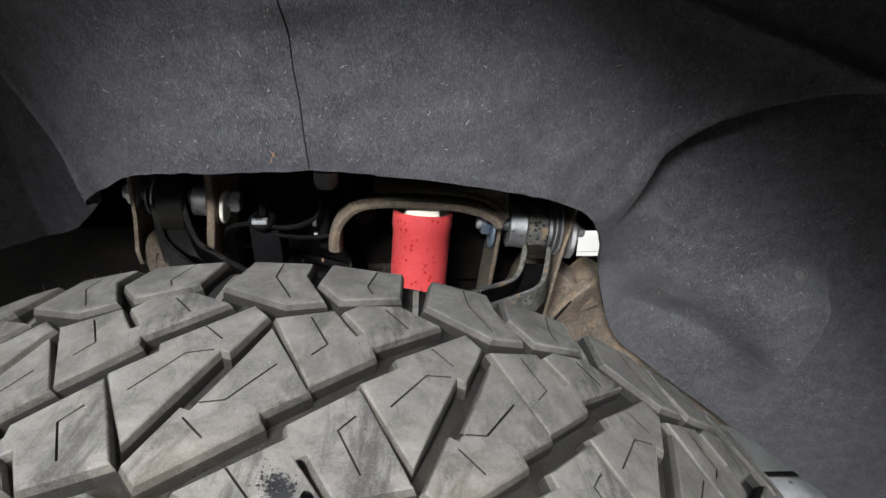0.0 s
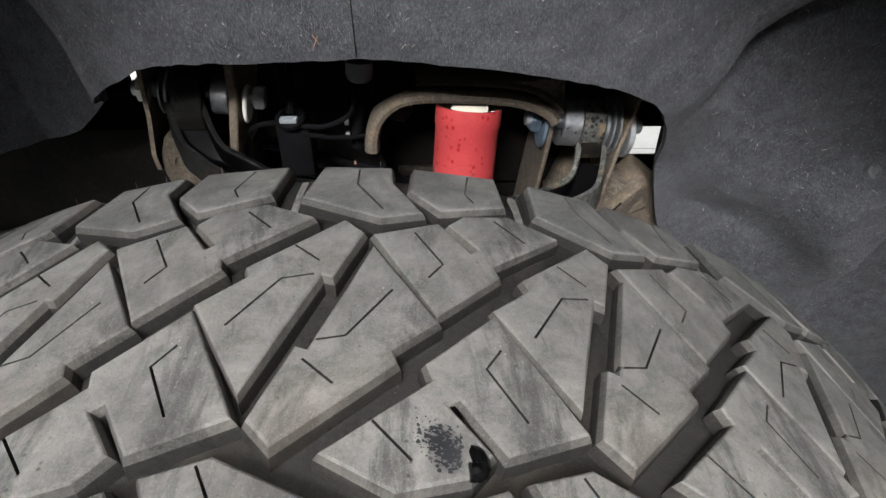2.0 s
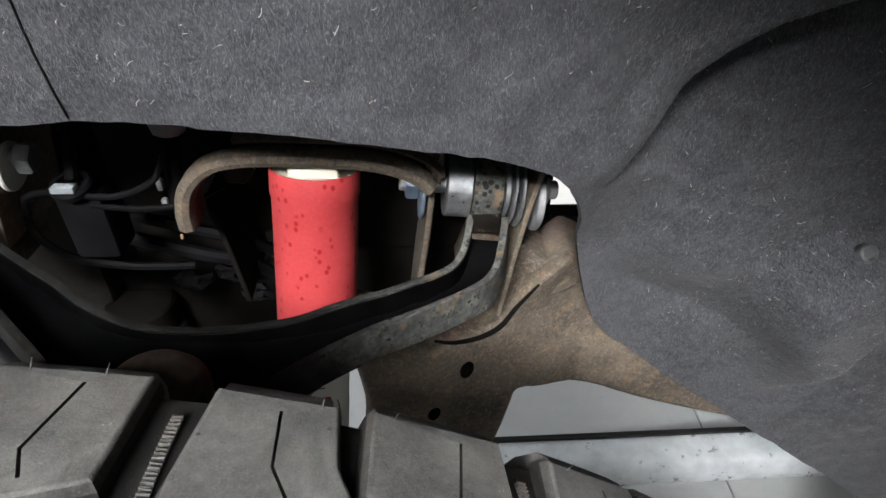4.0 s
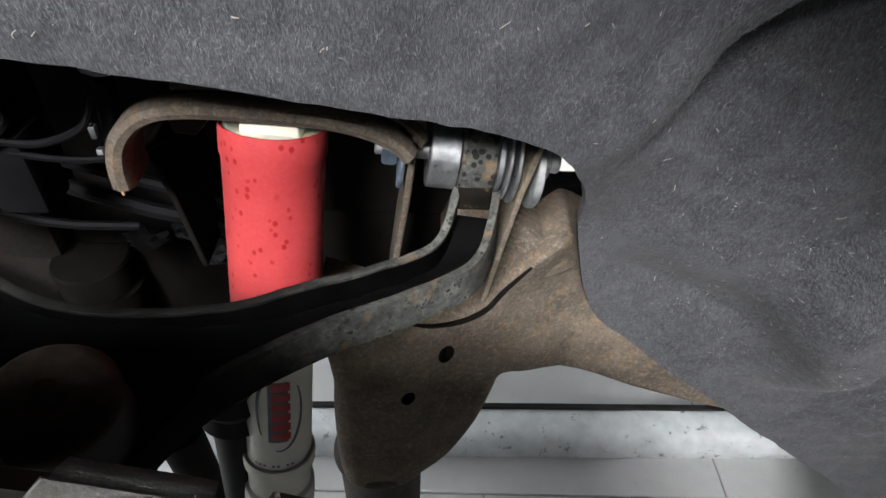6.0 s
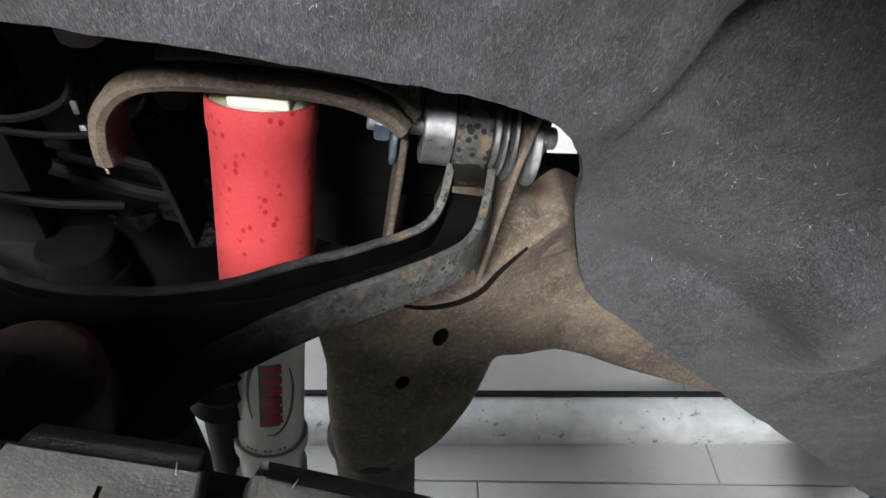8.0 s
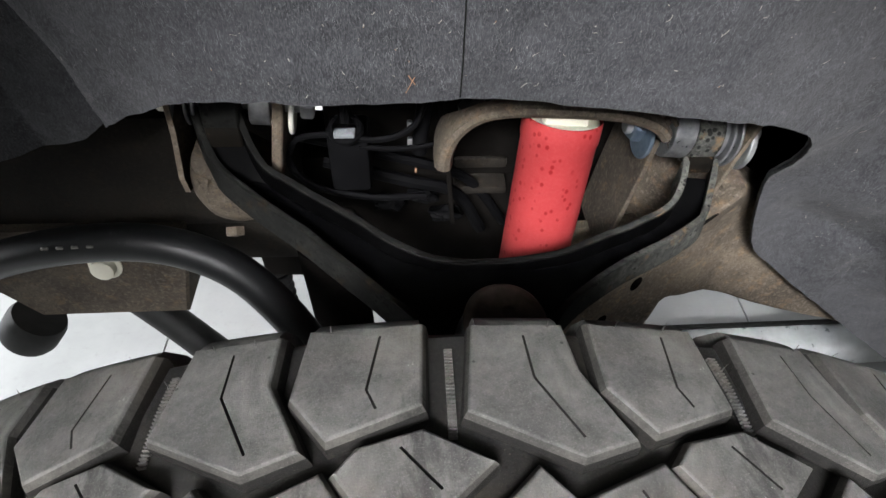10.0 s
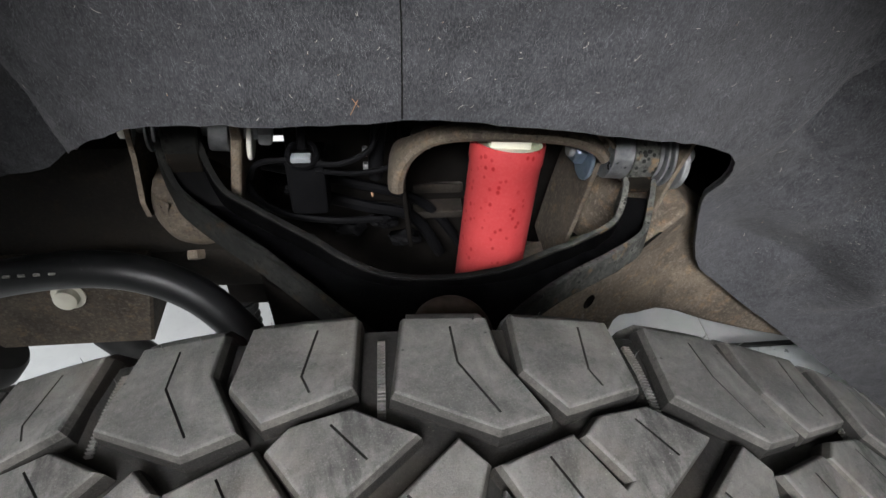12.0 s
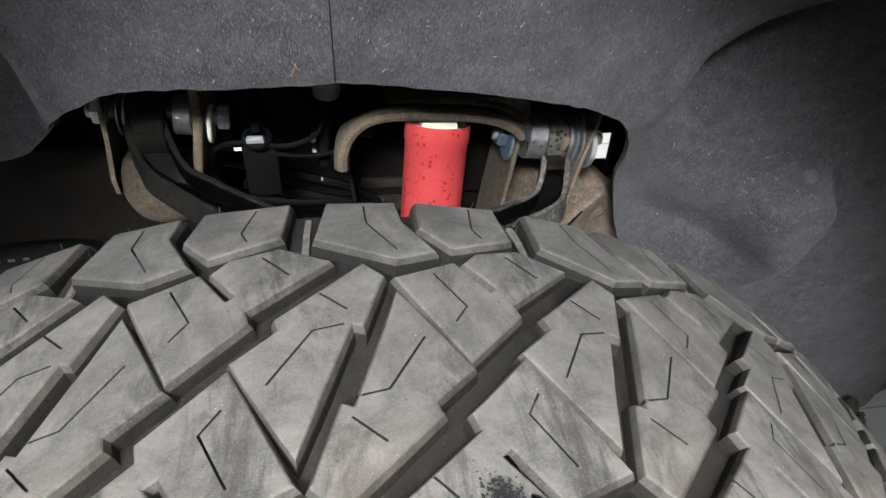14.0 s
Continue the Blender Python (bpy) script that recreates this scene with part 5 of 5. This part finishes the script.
def axle_boot(name, label, base, axis, length, r0, r1, folds, mat=None):
    root = thing(name, label, "axle boot", base)
    inv = Matrix.Translation(-Vector(base))
    mat = mat or BLACK_RUBBER
    bm = bmesh.new()
    lathe(bm, [(-0.03, 0), (-0.03, r0 * 0.85), (-0.028, r0 * 0.9), (-0.002, r0 * 0.9), (0, r0 * 0.8), (0, 0)], base, axis, 28)
    in_place("collar", bm, mat, root, inv)
    prof = [(0.0005, 0)]
    for k in range(folds * 2 + 1):
        s = k / (folds * 2)
        r = r0 + (r1 - r0) * s
        prof.append((0.0005 + length * s, r * (1.0 if k % 2 == 0 else 0.80)))
    prof.append((length + 0.002, 0))
    bm = bmesh.new()
    lathe(bm, prof, base, axis, 28)
    in_place("bellows", bm, mat, root, inv)
    bm = bmesh.new()
    lathe(bm, [(length + 0.001, 0), (length + 0.004, r1 * 0.72), (length + 0.30, r1 * 0.66), (length + 0.30, 0)], base, axis, 28)
    in_place("shaft", bm, mat, root, inv)


axle_boot("axle_boot", "ribbed black rubber boot of the drive axle", (0.044, 0.325, 0.62), (-0.05, -0.12, -1), 0.042, 0.029, 0.026, 2)
axle_boot("brake_hose_boot", "small ribbed black rubber bellows", (-0.19, 0.495, 0.475), (0.05, -0.1, -1), 0.09, 0.016, 0.014, 7)


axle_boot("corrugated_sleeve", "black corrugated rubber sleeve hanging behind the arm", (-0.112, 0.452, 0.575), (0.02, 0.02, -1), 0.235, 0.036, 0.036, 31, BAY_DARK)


# ---- wiring and connectors in the dark bay ----
def wiring():
    def lead(points, r, label):
        bm = bmesh.new()
        sweep(bm, spline(points, 8), circle(r, 8), (0.1, 0.9, 0.3))
        ob = part("cable", bm, BLACK_PLASTIC)
        tagged(ob, label, "cable", "cables in the bay")

    lead([(-0.115, 0.372, 0.755), (-0.105, 0.362, 0.775), (-0.085, 0.356, 0.783), (-0.066, 0.352, 0.783), (-0.04, 0.354, 0.780), (-0.018, 0.362, 0.786), (-0.010, 0.372, 0.800)], 0.0024, "thin black cable looping to the connector")
    lead([(-0.060, 0.356, 0.772), (-0.03, 0.362, 0.765), (0.0, 0.372, 0.764), (0.03, 0.40, 0.77)], 0.0022, "thin black cable looping to the connector")
    lead([(-0.118, 0.372, 0.755), (-0.112, 0.368, 0.738), (-0.09, 0.362, 0.725), (-0.05, 0.36, 0.718), (-0.01, 0.37, 0.71)], 0.003, "black sheathed cable hanging behind the arm")
    lead([(-0.11, 0.40, 0.84), (-0.07, 0.40, 0.815), (-0.03, 0.41, 0.828), (0.0, 0.40, 0.835)], 0.002, "thin black cable looping to the connector")
    lead([(-0.10, 0.43, 0.70), (-0.03, 0.42, 0.685), (0.02, 0.43, 0.66), (0.05, 0.44, 0.60)], 0.006, "black corrugated loom hanging behind the arm")
    lead([(-0.12, 0.44, 0.72), (-0.04, 0.43, 0.705), (0.03, 0.44, 0.67), (0.075, 0.45, 0.60)], 0.005, "black corrugated loom hanging behind the arm")
    # plug hanging from the tower side
    root = thing("wire_connector", "grey plastic wire connector on a black plug", "connector", (-0.008, 0.384, 0.81))
    inv = Matrix.Translation((0.008, -0.384, -0.81))
    bm = bmesh.new()
    lathe(bm, [(0, 0), (0, 0.012), (0.010, 0.0125), (0.016, 0.0105), (0.018, 0.007), (0.018, 0)], (-0.006, 0.384, 0.828), (-0.05, -0.1, -1), 10)
    in_place("shell", bm, GREY_PLASTIC, root, inv)
    bm = bmesh.new()
    sweep(bm, [(-0.008, 0.384, 0.806), (-0.010, 0.383, 0.79), (-0.013, 0.382, 0.766), (-0.014, 0.385, 0.745)], circle(0.0062, 10), (0, 1, 0))
    in_place("plug", bm, BLACK_PLASTIC, root, inv)
    for z0, h in ((0.7700, 0.0085), (0.7560, 0.0070)):
        bm = bmesh.new()
        solid_box(bm, (-0.0235, 0.3765, z0), (-0.0195, 0.381, z0 + h), 0.0008)
        in_place("clip", bm, DULL_ZINC, root, inv, "pale clip")
    bm = bmesh.new()
    solid_box(bm, (-0.0182, 0.3770, 0.7285), (-0.0162, 0.379, 0.7325), 0.0005)
    in_place("tag", bm, STRAW, root, inv, "small yellow-brown tag")
    for x, y, z, a, b, c in ((-0.045, 0.43, 0.648, 0.016, 0.009, 0.008), (-0.010, 0.435, 0.652, 0.014, 0.008, 0.007), (0.012, 0.43, 0.632, 0.016, 0.009, 0.007)):
        bm = bmesh.new()
        bmesh.ops.create_icosphere(bm, subdivisions=3, radius=1.0)
        for v in bm.verts:
            k = 1 + 0.5 * noise.noise(v.co * 1.9 + Vector((x * 90, 0, 0))) + 0.25 * noise.noise(v.co * 5)
            v.co = Vector((x + a * v.co.x * k, y + b * v.co.y * k, z + c * v.co.z * k))
        tagged(part("harness_tape", bm, BLACK_PLASTIC), "crumpled dusty tape on the wiring loom", "cable tape", "tape on the loom")
    # clipped box on the rail
    root = thing("wire_connector", "black plastic connector box with a pale clip", "connector", (-0.068, 0.36, 0.76))
    inv = Matrix.Translation((0.068, -0.36, -0.76))
    bm = bmesh.new()
    solid_box(bm, (-0.083, 0.355, 0.728), (-0.052, 0.385, 0.782), 0.004)
    in_place("housing", bm, BLACK_PLASTIC, root, inv)
    bm = bmesh.new()
    lathe(bm, [(0, 0.009), (0, 0.013), (0.004, 0.0135), (0.006, 0.012), (0.006, 0.009)], (-0.068, 0.358, 0.784), (0, -0.3, 1), 20, True)
    in_place("collar", bm, BLACK_PLASTIC, root, inv)
    bm = bmesh.new()
    solid_box(bm, (-0.0755, 0.345, 0.787), (-0.0605, 0.353, 0.7915), 0.001)
    in_place("clip", bm, GREY_PLASTIC, root, inv, "pale clip")
    bm = bmesh.new()
    sweep(bm, [(-0.068, 0.36, 0.79), (-0.0675, 0.37, 0.81), (-0.066, 0.39, 0.84)], circle(0.004, 8), (0, 1, 0))
    in_place("stalk", bm, BLACK_PLASTIC, root, inv)


wiring()


# ---- floor rail and floor ----
def floor_rail():
    root = thing("floor_rail", "galvanised steel rail lying on the tiled floor", "rail", (0.4, 0.66, FLOOR_Z))
    inv = Matrix.Translation((-0.4, -0.66, -FLOOR_Z))
    bm = bmesh.new()
    prof = [(-0.038, 0.0), (0.038, 0.0), (0.040, 0.012), (0.034, 0.040), (0.026, 0.048), (0.016, 0.050), (-0.030, 0.050), (-0.036, 0.046), (-0.038, 0.036)]
    sweep(bm, [(-0.4, 0.630, FLOOR_Z), (1.5, 0.664, FLOOR_Z)], prof, (0, 0, 1))
    in_place("rail_body", bm, RAIL_STEEL, root, inv)
    # dark strip stands in for the shadow line at the rail's back edge
    bm = bmesh.new()
    sweep(bm, [(-0.4, 0.658, FLOOR_Z + 0.0525), (1.5, 0.692, FLOOR_Z + 0.0525)], box_profile(0.011, 0.006, 0.0015), (0, 0, 1))
    in_place("rail_shade_strip", bm, BLACK_RUBBER, root, inv, "black strip for the shadow line along the back edge")


floor_rail()


def floor():
    root = thing("floor", "light grey tiled workshop floor", "floor", (0, 0, FLOOR_Z), kind="structure")
    bm = bmesh.new()
    solid_box(bm, (-6.2, -5.2, -0.1), (6.2, 6.2, -0.003), 0.001)
    part("grout_bed", bm, JOINT, root)
    tw, td, gap = 1.2, 0.6, 0.003
    bm = bmesh.new()
    solid_box(bm, (gap / 2, gap / 2, -0.012), (tw - gap / 2, td - gap / 2, 0.0), 0.0012)
    data = mesh_of(bm, "tile", [TILE], False)
    rest = bmesh.new()
    for j in range(-9, 10):
        y = 0.539 + td * j
        shift = 0.682 - (0.4 * ((-j) % 3))
        for i in range(-6, 6):
            x = shift + tw * i
            if -3.4 < x < 3.0 and -1.0 < y < 4.5:
                ob = new("tile", data)
                ob.parent = root
                ob.location = (x, y, 0)
            elif -6.1 < x < 4.9 and -5.1 < y < 5.5:
                v = [rest.verts.new((x + a, y + b, 0)) for a, b in ((gap / 2, gap / 2), (tw - gap / 2, gap / 2), (tw - gap / 2, td - gap / 2), (gap / 2, td - gap / 2))]
                rest.faces.new(v)
    tagged(part("far_tiles", rest, TILE, root), kind="stuff")


floor()
